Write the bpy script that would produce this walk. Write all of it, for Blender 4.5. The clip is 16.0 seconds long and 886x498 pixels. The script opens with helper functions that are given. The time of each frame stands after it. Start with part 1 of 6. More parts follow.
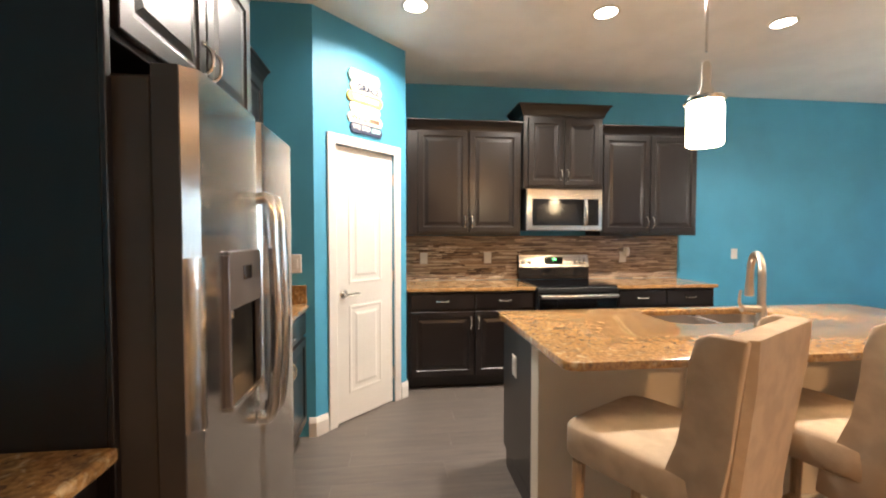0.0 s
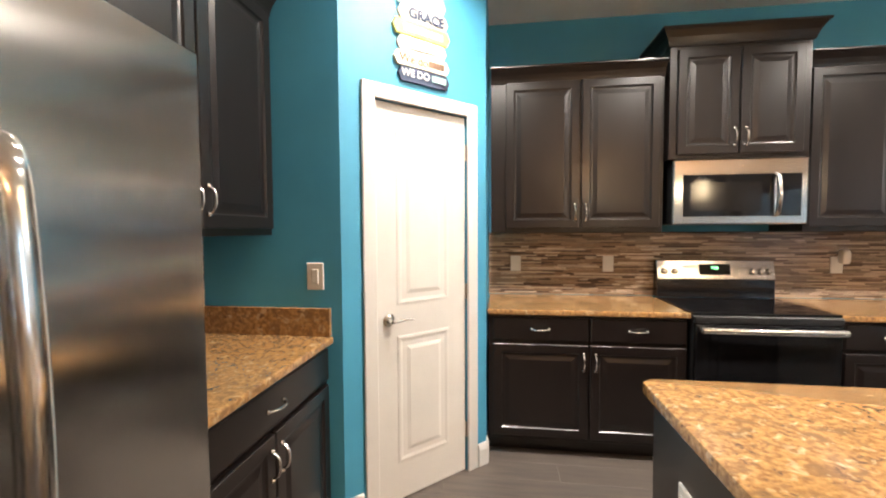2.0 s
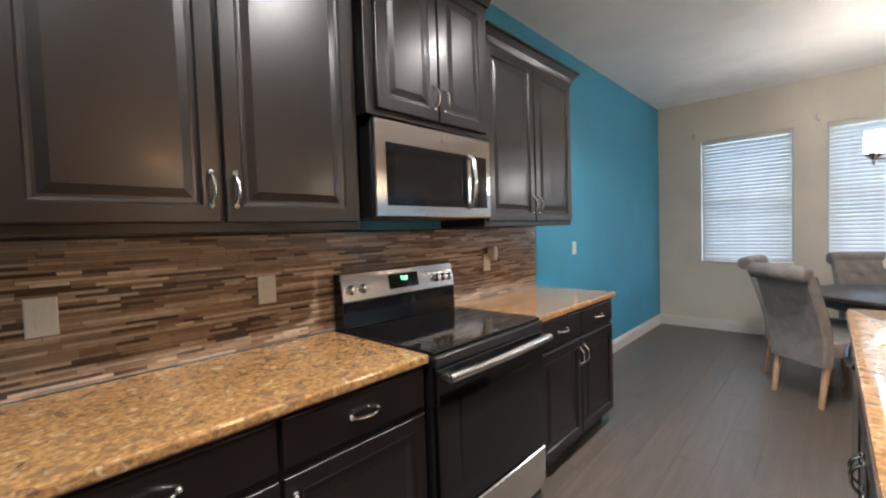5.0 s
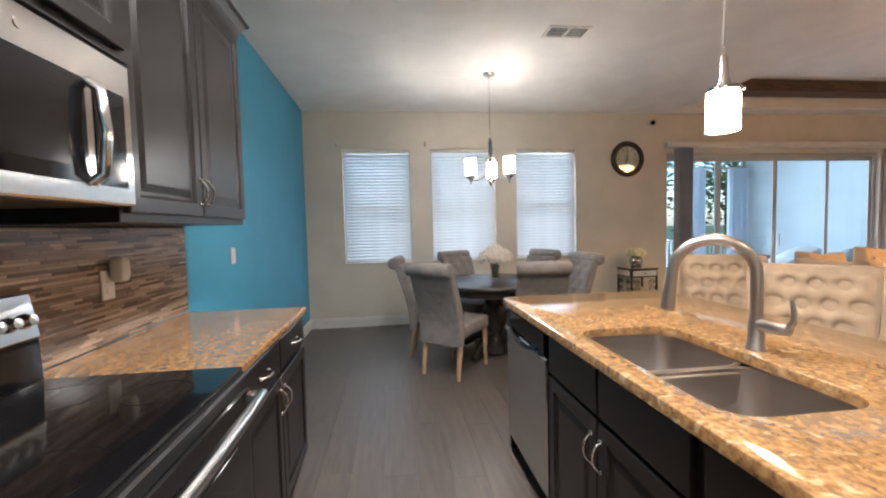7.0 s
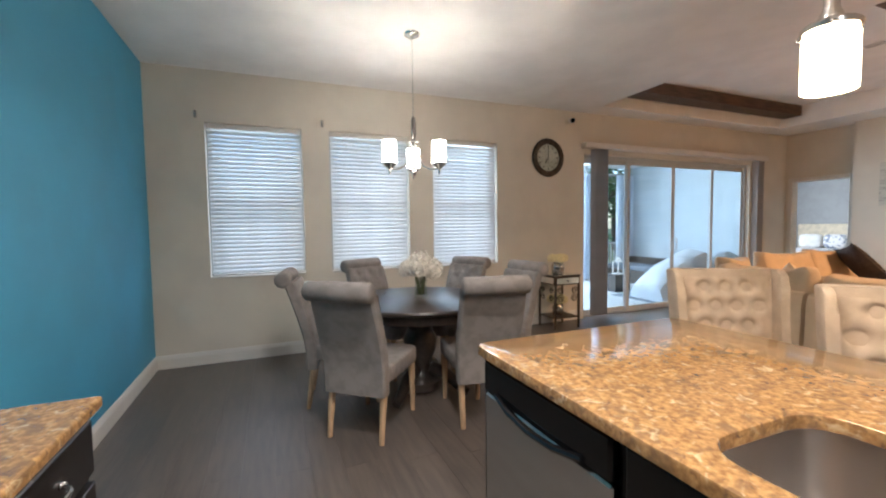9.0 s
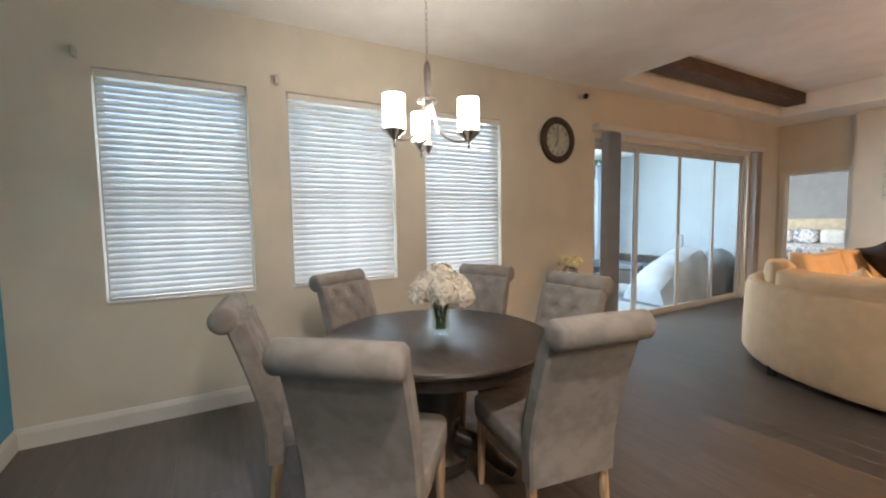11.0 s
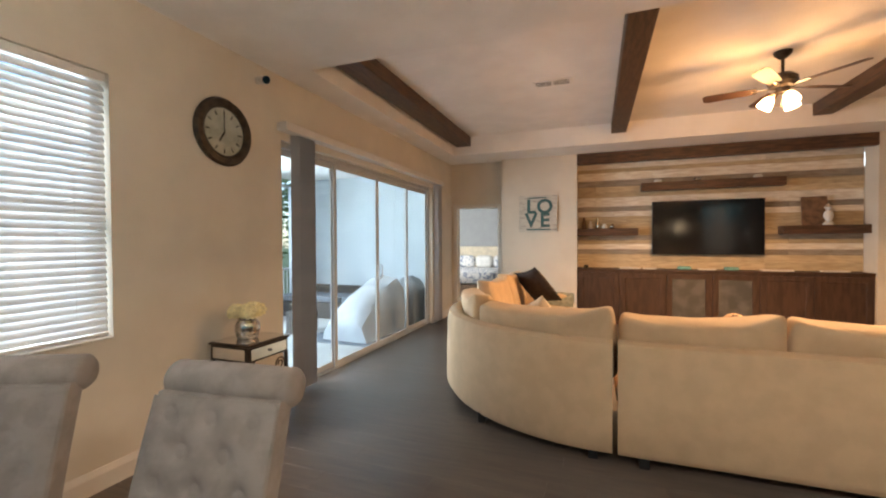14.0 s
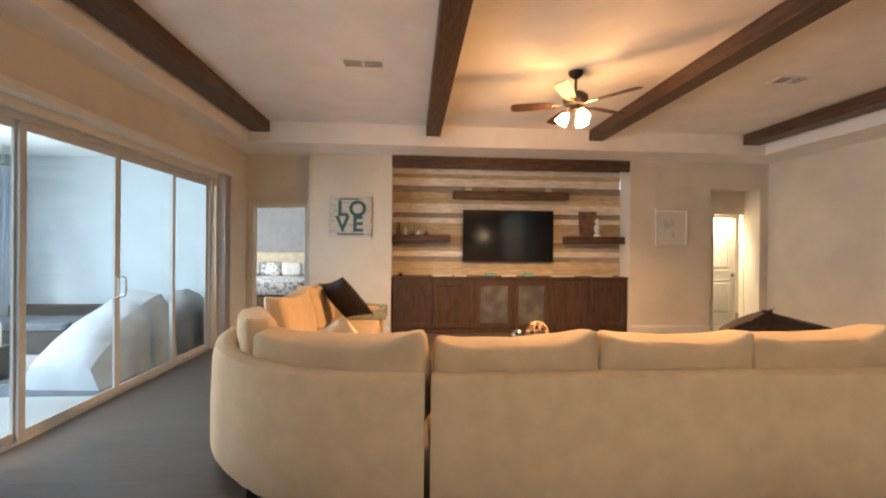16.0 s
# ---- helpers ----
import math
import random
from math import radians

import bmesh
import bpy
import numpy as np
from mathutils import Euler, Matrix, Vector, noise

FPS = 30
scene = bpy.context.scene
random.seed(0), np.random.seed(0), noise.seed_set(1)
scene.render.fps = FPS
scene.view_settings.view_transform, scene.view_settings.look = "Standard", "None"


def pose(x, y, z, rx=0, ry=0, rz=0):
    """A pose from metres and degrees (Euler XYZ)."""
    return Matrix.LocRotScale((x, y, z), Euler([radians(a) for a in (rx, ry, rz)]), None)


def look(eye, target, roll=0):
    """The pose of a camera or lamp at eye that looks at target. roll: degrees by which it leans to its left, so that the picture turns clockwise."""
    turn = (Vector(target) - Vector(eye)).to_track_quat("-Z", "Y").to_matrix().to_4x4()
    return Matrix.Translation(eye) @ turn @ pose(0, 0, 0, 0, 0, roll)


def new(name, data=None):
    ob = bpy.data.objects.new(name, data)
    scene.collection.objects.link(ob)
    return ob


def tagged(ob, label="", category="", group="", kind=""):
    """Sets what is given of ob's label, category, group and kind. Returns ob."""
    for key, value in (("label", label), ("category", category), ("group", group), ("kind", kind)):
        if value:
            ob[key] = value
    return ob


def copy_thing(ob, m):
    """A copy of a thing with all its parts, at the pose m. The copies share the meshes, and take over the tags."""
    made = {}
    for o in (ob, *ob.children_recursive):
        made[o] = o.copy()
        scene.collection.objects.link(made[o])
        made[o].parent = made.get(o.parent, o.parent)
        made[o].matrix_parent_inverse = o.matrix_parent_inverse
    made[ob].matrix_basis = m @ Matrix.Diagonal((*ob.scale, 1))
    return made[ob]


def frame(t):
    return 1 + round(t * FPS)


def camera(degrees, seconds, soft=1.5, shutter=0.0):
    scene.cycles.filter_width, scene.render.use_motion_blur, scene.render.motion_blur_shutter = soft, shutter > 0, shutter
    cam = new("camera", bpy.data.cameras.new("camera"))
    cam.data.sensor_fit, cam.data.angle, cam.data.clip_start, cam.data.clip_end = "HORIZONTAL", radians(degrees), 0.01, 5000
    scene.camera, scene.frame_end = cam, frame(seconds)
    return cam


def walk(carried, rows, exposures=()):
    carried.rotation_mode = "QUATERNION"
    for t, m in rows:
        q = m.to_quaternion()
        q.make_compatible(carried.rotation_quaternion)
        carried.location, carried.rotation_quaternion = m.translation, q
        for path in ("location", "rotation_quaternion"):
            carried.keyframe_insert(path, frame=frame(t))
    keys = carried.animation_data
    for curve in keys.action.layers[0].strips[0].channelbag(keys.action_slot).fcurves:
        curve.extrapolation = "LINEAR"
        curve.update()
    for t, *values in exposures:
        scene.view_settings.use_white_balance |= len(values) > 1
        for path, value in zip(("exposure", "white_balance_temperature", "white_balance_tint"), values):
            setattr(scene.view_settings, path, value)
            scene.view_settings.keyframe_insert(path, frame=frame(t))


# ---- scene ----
cam = camera(93.9, 16.0, soft=2.1)
EXPOSURES = [(0.0, 1.9, 6450, 10), (1.0, 1.95, 6500, 10), (2.0, 1.8, 6350, 10), (3.0, 1.58, 6150, 10), (5.5, 1.45, 5800, 10), (8.5, 1.38, 5800, 10), (11.0, 1.42, 6400, 10), (12.0, 1.2, 6450, 10), (13.0, 1.22, 6700, 10), (14.0, 1.47, 6650, 10), (16.0, 1.48, 6650, 10)]
PATH = [
    (0, (-1.666, -4.255, 1.383), (-1.433, -2.27, 1.316), 0.0),
    (0.5, (-1.588, -4.004, 1.39), (-1.534, -2.007, 1.301), -0.2),
    (1, (-1.542, -3.713, 1.385), (-1.605, -1.716, 1.301), -0.6),
    (1.5, (-1.504, -3.416, 1.395), (-1.686, -1.427, 1.302), -0.5),
    (2, (-1.494, -3.175, 1.4), (-1.76, -1.195, 1.308), -0.3),
    (2.5, (-1.541, -2.92, 1.4), (-1.752, -0.932, 1.316), -0.7),
    (3, (-1.567, -2.685, 1.389), (-1.585, -0.687, 1.308), -1.1),
    (5.5, (-1.376, -1.485, 1.356), (0.369, -0.511, 1.269), -1.7),
    (6, (-1.298, -1.297, 1.366), (0.624, -0.752, 1.271), -1.4),
    (6.5, (-1.169, -1.185, 1.346), (0.824, -1.06, 1.244), -1.6),
    (7, (-0.975, -1.136, 1.344), (1.007, -1.378, 1.236), -1.4),
    (7.5, (-0.787, -1.121, 1.349), (1.144, -1.629, 1.234), -1.2),
    (8, (-0.53, -1.066, 1.358), (1.356, -1.723, 1.251), -0.9),
    (8.5, (-0.256, -1.076, 1.352), (1.604, -1.804, 1.244), -0.8),
    (11, (1.274, -1.104, 1.405), (3.008, -2.089, 1.257), -0.8),
    (11.5, (1.5, -1.178, 1.386), (3.094, -2.379, 1.257), -1.2),
    (12, (1.68, -1.343, 1.408), (3.09, -2.757, 1.304), -0.7),
    (12.5, (1.823, -1.53, 1.422), (3.019, -3.131, 1.343), -0.5),
    (13, (1.982, -1.7, 1.425), (2.965, -3.44, 1.362), -1.1),
    (13.5, (2.046, -1.927, 1.414), (2.886, -3.741, 1.356), -0.9),
    (14, (2.079, -2.184, 1.418), (2.775, -4.059, 1.383), -0.3),
    (14.5, (2.122, -2.44, 1.436), (2.65, -4.369, 1.413), -0.1),
    (15, (2.145, -2.622, 1.439), (2.486, -4.593, 1.424), 0.1),
    (15.5, (2.102, -2.812, 1.436), (2.221, -4.808, 1.425), 0.3),
    (16, (2.046, -2.953, 1.417), (1.902, -4.948, 1.412), 0.5),
]
walk(cam, [(t, look(eye, target, roll)) for t, eye, target, roll in PATH], EXPOSURES)

# ---- world and lights ----
world = bpy.data.worlds.new("sky")
scene.world = world
world.use_nodes = True
wn = world.node_tree.nodes
sky = wn.new("ShaderNodeTexSky")
sky.sky_type, sky.sun_disc, sky.sun_elevation, sky.sun_rotation = "NISHITA", False, radians(50), radians(200)
world.node_tree.links.new(sky.outputs[0], wn["Background"].inputs[0])
wn["Background"].inputs[1].default_value = 0.15
sun = new("sun", bpy.data.lights.new("sun", "SUN"))
sun.data.energy, sun.data.angle, sun.data.color = 1.2, radians(12), (1, 0.96, 0.9)
sun.matrix_basis = look((20, 12, 26), (5, -6, 0))


def disc_lamp(name, x, y, z, power, size, color):
    ob = new(name, bpy.data.lights.new(name, "AREA"))
    ob.data.shape, ob.data.size, ob.data.energy, ob.data.color = "DISK", size, power, color
    ob.data.spread = radians(150)
    ob.matrix_basis = pose(x, y, z)
    return ob


CAN_SPOTS = [(-1.52, -1.43), (-0.21, -1.50), (1.13, -1.52)]
for cx, cy in CAN_SPOTS:
    disc_lamp("can_lamp", cx, cy, 2.90, 15, 0.13, (1, 0.89, 0.77))
for lx, lz, lp in ((0.39, 2.66, 11), (0.55, 2.66, 11)):
    fl = new("fan_bulb_lamp", bpy.data.lights.new("fan_bulb_lamp", "POINT"))
    fl.data.energy, fl.data.color, fl.data.shadow_soft_size = lp, (1, 0.48, 0.17), 0.10
    fl.matrix_basis = pose(lx, -6.98 if lx < 0.5 else -7.12, lz)

disc_lamp("fan_down_lamp", 0.44, -7.05, 2.60, 74, 0.22, (1, 0.58, 0.28))


def sky_panel(name, x, y, z, wide, high, power):
    """An area lamp in an opening, facing into the house (-x), for the sky's light that comes through it."""
    ob = new(name, bpy.data.lights.new(name, "AREA"))
    ob.data.shape, ob.data.size, ob.data.size_y, ob.data.energy, ob.data.color = "RECTANGLE", high, wide, power, (0.84, 0.93, 1.0)
    ob.matrix_basis = pose(x, y, z, 0, 90, 0)
    return ob


for wy in (-0.955, -2.145, -3.345):
    sky_panel("window_sky_lamp", 5.20, wy, 1.62, 1.3, 1.9, 9)
sky_panel("lanai_sky_lamp", 8.35, -6.2, 1.4, 3.3, 2.5, 160)
# fill light added to brighten the bedroom, through an assumed window out of view
sky_panel("bedroom_fill_lamp", 7.2, -11.2, 1.55, 2.3, 1.3, 60)

# ---- materials ----


def mat(name, color, rough=0.5, metal=0.0, vary=0.12, scale=6.0, bump=0.0, bscale=60.0, second=None, mix=(0.4, 0.6),
        stretch=(1, 1, 1), coat=0.0, piece=0.0, rvary=0.08, island=False, patches=None):
    """Paint, wood, cloth or stone: two noises over one or two colours, with a fine bump."""
    m = bpy.data.materials.new(name)
    m.use_nodes = True
    n, l = m.node_tree.nodes, m.node_tree.links
    b = n["Principled BSDF"]
    co = n.new("ShaderNodeTexCoord")
    mp = n.new("ShaderNodeMapping")
    mp.inputs["Scale"].default_value = stretch
    l.new(co.outputs["Object"], mp.inputs[0])
    vec = mp.outputs[0]
    if piece:
        oi = n.new("ShaderNodeNewGeometry" if island else "ShaderNodeObjectInfo")
        rnd = oi.outputs["Random Per Island" if island else "Random"]
        sh = n.new("ShaderNodeVectorMath")
        sh.operation = "ADD"
        mu = n.new("ShaderNodeMath")
        mu.operation = "MULTIPLY"
        mu.inputs[1].default_value = 37.0
        l.new(rnd, mu.inputs[0])
        l.new(vec, sh.inputs[0])
        l.new(mu.outputs[0], sh.inputs[1])
        vec = sh.outputs[0]
    big = n.new("ShaderNodeTexNoise")
    big.inputs["Scale"].default_value = scale
    big.inputs["Detail"].default_value = 6
    l.new(vec, big.inputs[0])
    ramp = n.new("ShaderNodeValToRGB")
    c2 = second or tuple(c * (1 - vary) for c in color)
    c1 = color if second else tuple(min(1, c * (1 + vary)) for c in color)
    ramp.color_ramp.elements[0].position, ramp.color_ramp.elements[1].position = mix
    ramp.color_ramp.elements[0].color, ramp.color_ramp.elements[1].color = (*c2, 1), (*c1, 1)
    l.new(big.outputs[0], ramp.inputs[0])
    col = ramp.outputs[0]
    for pc_, ps, p0, p1 in patches or ():
        pn_, pr, px = n.new("ShaderNodeTexNoise"), n.new("ShaderNodeMapRange"), n.new("ShaderNodeMix")
        pn_.inputs["Scale"].default_value, pn_.inputs["Detail"].default_value, pn_.inputs["Distortion"].default_value = ps, 5, 0.8
        pr.inputs[1].default_value, pr.inputs[2].default_value = p0, p1
        px.data_type = "RGBA"
        px.inputs[7].default_value = (*pc_, 1)
        l.new(vec, pn_.inputs[0])
        l.new(pn_.outputs[0], pr.inputs[0])
        l.new(pr.outputs[0], px.inputs[0])
        l.new(col, px.inputs[6])
        col = px.outputs[2]
    if piece:
        hs = n.new("ShaderNodeHueSaturation")
        mr = n.new("ShaderNodeMapRange")
        mr.inputs[3].default_value, mr.inputs[4].default_value = 1 - piece, 1 + piece
        l.new(rnd, mr.inputs[0])
        l.new(mr.outputs[0], hs.inputs["Value"])
        l.new(col, hs.inputs["Color"])
        col = hs.outputs[0]
    l.new(col, b.inputs["Base Color"])
    fine = n.new("ShaderNodeTexNoise")
    fine.inputs["Scale"].default_value = bscale
    fine.inputs["Detail"].default_value = 3
    l.new(vec, fine.inputs[0])
    rr = n.new("ShaderNodeMapRange")
    rr.inputs[3].default_value, rr.inputs[4].default_value = max(0.02, rough - rvary), min(1, rough + rvary)
    l.new(big.outputs[0], rr.inputs[0])
    l.new(rr.outputs[0], b.inputs["Roughness"])
    b.inputs["Metallic"].default_value = metal
    b.inputs["Coat Weight"].default_value = coat
    b.inputs["Coat Roughness"].default_value = 0.12
    if bump:
        bp = n.new("ShaderNodeBump")
        bp.inputs["Strength"].default_value = bump
        bp.inputs["Distance"].default_value = 0.01
        l.new(fine.outputs[0], bp.inputs["Height"])
        l.new(bp.outputs[0], b.inputs["Normal"])
    return m


def glow(name, color, strength):
    m = bpy.data.materials.new(name)
    m.use_nodes = True
    b = m.node_tree.nodes["Principled BSDF"]
    b.inputs["Base Color"].default_value = (0.85, 0.82, 0.75, 1)
    b.inputs["Emission Color"].default_value = (*color, 1)
    b.inputs["Emission Strength"].default_value = strength
    return m


def glass(name, color=(1, 1, 1), rough=0.0, thin=True):
    m = bpy.data.materials.new(name)
    m.use_nodes = True
    n, l = m.node_tree.nodes, m.node_tree.links
    if not thin:
        b = n["Principled BSDF"]
        b.inputs["Base Color"].default_value = (*color, 1)
        b.inputs["Transmission Weight"].default_value = 1
        b.inputs["Roughness"].default_value = rough
        return m
    tr, gl, mx = (n.new("ShaderNode" + k) for k in ("BsdfTransparent", "BsdfGlossy", "MixShader"))
    tr.inputs[0].default_value = (*color, 1)
    gl.inputs["Roughness"].default_value = rough
    mx.inputs[0].default_value = 0.05
    l.new(tr.outputs[0], mx.inputs[1])
    l.new(gl.outputs[0], mx.inputs[2])
    l.new(mx.outputs[0], n["Material Output"].inputs[0])
    return m


def translucent(name, color, amount):
    m = mat(name, color, 0.6, vary=0.04)
    n, l = m.node_tree.nodes, m.node_tree.links
    t, mx = n.new("ShaderNodeBsdfTranslucent"), n.new("ShaderNodeMixShader")
    t.inputs[0].default_value = (*color, 1)
    mx.inputs[0].default_value = amount
    l.new(n["Principled BSDF"].outputs[0], mx.inputs[1])
    l.new(t.outputs[0], mx.inputs[2])
    l.new(mx.outputs[0], n["Material Output"].inputs[0])
    return m


M_BLUE = mat("blue_paint", (0.066, 0.315, 0.49), 0.55, vary=0.05, scale=2, bump=0.08, bscale=180)
M_BEIGE = mat("beige_paint", (0.64, 0.585, 0.50), 0.7, vary=0.04, scale=2, bump=0.08, bscale=180)
M_CEIL = mat("ceiling_paint", (0.83, 0.81, 0.79), 0.85, vary=0.03, scale=3, bump=0.25, bscale=70)
M_WHITE = mat("white_paint", (0.66, 0.63, 0.59), 0.4, vary=0.03, scale=3, bump=0.03)
M_CAB = mat("espresso_wood", (0.009, 0.006, 0.0055), 0.31, vary=0.12, scale=2, stretch=(5, 5, 1), coat=0.08, rvary=0.02)
M_BEAM = mat("stained_beam_wood", (0.075, 0.040, 0.024), 0.5, vary=0.4, scale=5, bump=0.15, bscale=50, stretch=(7, 1, 7))
M_BEAMX = mat("stained_shelf_wood", (0.075, 0.038, 0.022), 0.5, vary=0.4, scale=5, bump=0.15, bscale=50, stretch=(1, 7, 7))
M_STEEL = mat("brushed_steel", (0.68, 0.67, 0.65), 0.18, 1.0, vary=0.04, scale=2, stretch=(1, 1, 7), rvary=0.03)
M_SINK = mat("satin_sink_steel", (0.46, 0.42, 0.39), 0.36, 1.0, vary=0.05, scale=2, rvary=0.03)
bn = M_STEEL.node_tree
tg = bn.nodes.new("ShaderNodeTangent")
tg.direction_type, tg.axis = "RADIAL", "Z"
bn.links.new(tg.outputs[0], bn.nodes["Principled BSDF"].inputs["Tangent"])
bn.nodes["Principled BSDF"].inputs["Anisotropic"].default_value = 0.95
M_DARKSTEEL = mat("dark_side_metal", (0.045, 0.038, 0.034), 0.5, 0.0, vary=0.1, bump=0.05, bscale=300)
M_NICKEL = mat("satin_nickel", (0.70, 0.68, 0.64), 0.2, 1.0, vary=0.04)
M_BLACK = mat("black_glass", (0.006, 0.006, 0.007), 0.06, vary=0.1, rvary=0.03)
M_GREYP = mat("grey_brown_plastic", (0.14, 0.12, 0.115), 0.35, 0.3, vary=0.1)
M_BLACKP = mat("black_plastic", (0.012, 0.012, 0.013), 0.35, vary=0.1)
M_GRANITE = mat("granite", (0.45, 0.255, 0.10), 0.12, scale=60, second=(0.23, 0.12, 0.045), mix=(0.35, 0.65), coat=0.4,
                patches=[((0.21, 0.12, 0.055), 22, 0.50, 0.66), ((0.12, 0.07, 0.045), 45, 0.58, 0.72), ((0.55, 0.41, 0.24), 28, 0.58, 0.74)])
M_FLOOR = mat("wood_look_plank", (0.128, 0.105, 0.089), 0.36, second=(0.080, 0.068, 0.061), scale=3.5, mix=(0.3, 0.7), bump=0.08,
              bscale=40, stretch=(1, 9, 9), piece=0.06)
M_FLOOR_REST = mat("wood_look_plank_rest", (0.128, 0.105, 0.089), 0.36, second=(0.080, 0.068, 0.061), scale=3.5, mix=(0.3, 0.7), bump=0.08,
                   bscale=40, stretch=(1, 9, 9), piece=0.06, island=True)
M_GROUT = mat("dark_joint", (0.082, 0.070, 0.062), 0.9, vary=0.1)
M_GROUT_L = mat("mosaic_grout", (0.09, 0.07, 0.054), 0.9, vary=0.1)
M_TILE = [mat("mosaic_glass_brown", (0.25, 0.165, 0.11), 0.14, piece=0.2, scale=20), mat("mosaic_stone_tan", (0.50, 0.39, 0.29), 0.4, piece=0.25, scale=30),
          mat("mosaic_glass_bronze", (0.33, 0.235, 0.165), 0.16, piece=0.2, scale=20), mat("mosaic_dark", (0.09, 0.06, 0.045), 0.15, piece=0.2, scale=20)]
M_TILE_REST = mat("mosaic_rest", (0.46, 0.35, 0.255), 0.17, second=(0.18, 0.12, 0.085), piece=0.5, scale=0.9, mix=(0.38, 0.62), island=True)
M_CHAIR = mat("grey_linen", (0.245, 0.22, 0.208), 0.95, vary=0.10, scale=14, bump=0.35, bscale=420, rvary=0.03)
M_STOOL = mat("beige_linen", (0.46, 0.35, 0.25), 0.95, vary=0.08, scale=12, bump=0.3, bscale=420, rvary=0.03)
M_PIPE = mat("brown_piping", (0.16, 0.11, 0.08), 0.8)
M_OAK = mat("limed_oak", (0.46, 0.31, 0.19), 0.55, vary=0.2, scale=6, bump=0.08, bscale=80, stretch=(8, 8, 1))
M_TABLE = mat("dark_table_wood", (0.046, 0.035, 0.030), 0.31, vary=0.2, scale=4, bump=0.05, bscale=80, stretch=(1, 9, 9))
M_SOFA = mat("tan_microsuede", (0.54, 0.40, 0.26), 0.95, vary=0.05, scale=7, bump=0.2, bscale=220, rvary=0.03)
M_PILLOW = mat("dark_brown_plush", (0.022, 0.015, 0.013), 0.95, vary=0.3, scale=20, bump=0.5, bscale=150)
M_CREAM = mat("cream_cushion", (0.66, 0.55, 0.40), 0.95, vary=0.08, scale=10, bump=0.25, bscale=200)
M_THROW = mat("grey_green_throw", (0.24, 0.26, 0.23), 0.95, vary=0.2, scale=18, bump=0.5, bscale=150)
M_PETAL = mat("white_petal", (0.82, 0.76, 0.68), 0.8, vary=0.06, scale=30)
M_PETALY = mat("yellow_petal", (0.84, 0.75, 0.45), 0.8, vary=0.12, scale=30)
M_STEM = mat("green_stem", (0.10, 0.12, 0.05), 0.7, vary=0.3, scale=30)
M_MERC = mat("mercury_glass", (0.42, 0.39, 0.36), 0.15, 1.0, vary=0.4, scale=25, rvary=0.1)
M_MIRROR = mat("mirrored_panel", (0.75, 0.75, 0.75), 0.05, 1.0, vary=0.04)
M_IRON = mat("dark_bronze", (0.05, 0.038, 0.028), 0.4, 0.6, vary=0.3, scale=20)
M_CLOCK = mat("clock_face", (0.68, 0.60, 0.47), 0.6, vary=0.12, scale=9)
M_BLIND = translucent("blind_slat", (0.78, 0.79, 0.80), 0.20)
M_SHEER = translucent("sheer_curtain", (0.82, 0.86, 0.92), 0.5)
M_VBLIND = translucent("vertical_blind_vane", (0.42, 0.40, 0.40), 0.15)
M_ALU = mat("white_aluminium", (0.46, 0.46, 0.455), 0.35, 0.0, vary=0.04)
M_GLASS = glass("clear_pane", (0.84, 0.90, 0.93))
M_VASE = glass("vase_glass", (0.93, 0.95, 0.93), 0.02)
M_SHADE = glow("lit_opal_glass", (1.0, 0.74, 0.44), 13.0)
M_SHADEW = glow("lit_white_glass", (1.0, 0.90, 0.77), 17.0)
M_FANSH = glow("lit_fan_glass", (1.0, 0.62, 0.30), 7.0)
M_CAN = glow("can_lens", (1.0, 0.92, 0.78), 8.0)
M_TV = mat("tv_screen", (0.010, 0.009, 0.009), 0.12, vary=0.1, rvary=0.04)
M_TEAL = mat("teal_letter", (0.04, 0.11, 0.12), 0.6, vary=0.2, scale=30)
M_WASH = mat("whitewashed_board", (0.56, 0.53, 0.47), 0.7, second=(0.26, 0.24, 0.21), scale=9, mix=(0.25, 0.5), bump=0.1, stretch=(1, 6, 6))
M_PLANK = [mat("white_plank", (0.78, 0.74, 0.66), 0.65, second=(0.60, 0.53, 0.44), scale=5, stretch=(1, 8, 8), piece=0.12, bump=0.1),
           mat("grey_plank", (0.30, 0.265, 0.225), 0.65, second=(0.22, 0.185, 0.15), scale=5, stretch=(1, 8, 8), piece=0.15, bump=0.1),
           mat("tan_plank", (0.52, 0.42, 0.27), 0.65, second=(0.40, 0.31, 0.20), scale=5, stretch=(1, 8, 8), piece=0.12, bump=0.1)]
M_NICHECAB = mat("media_cabinet_wood", (0.055, 0.030, 0.020), 0.45, vary=0.25, scale=4, stretch=(6, 6, 1), rvary=0.03)
M_DGLASS = mat("smoked_glass", (0.10, 0.10, 0.10), 0.15, vary=0.2, scale=5)
M_NAVY = mat("navy_sign_paint", (0.03, 0.045, 0.09), 0.6, vary=0.2, scale=25)
M_YEL = mat("yellow_sign_paint", (0.72, 0.54, 0.12), 0.6, vary=0.12, scale=25)
M_CRM = mat("cream_sign_paint", (0.70, 0.64, 0.50), 0.6, vary=0.12, scale=25)
M_GRN = mat("pale_green_sign_paint", (0.30, 0.50, 0.44), 0.6, vary=0.12, scale=25)
M_GRY = mat("grey_sign_paint", (0.50, 0.49, 0.42), 0.6, vary=0.12, scale=25)
M_LANWALL = mat("lanai_stucco", (0.50, 0.545, 0.58), 0.9, vary=0.04, scale=3, bump=0.3, bscale=90)
M_LANFLOOR = mat("lanai_floor_tile", (0.42, 0.43, 0.43), 0.5, vary=0.06, scale=3, bump=0.05)
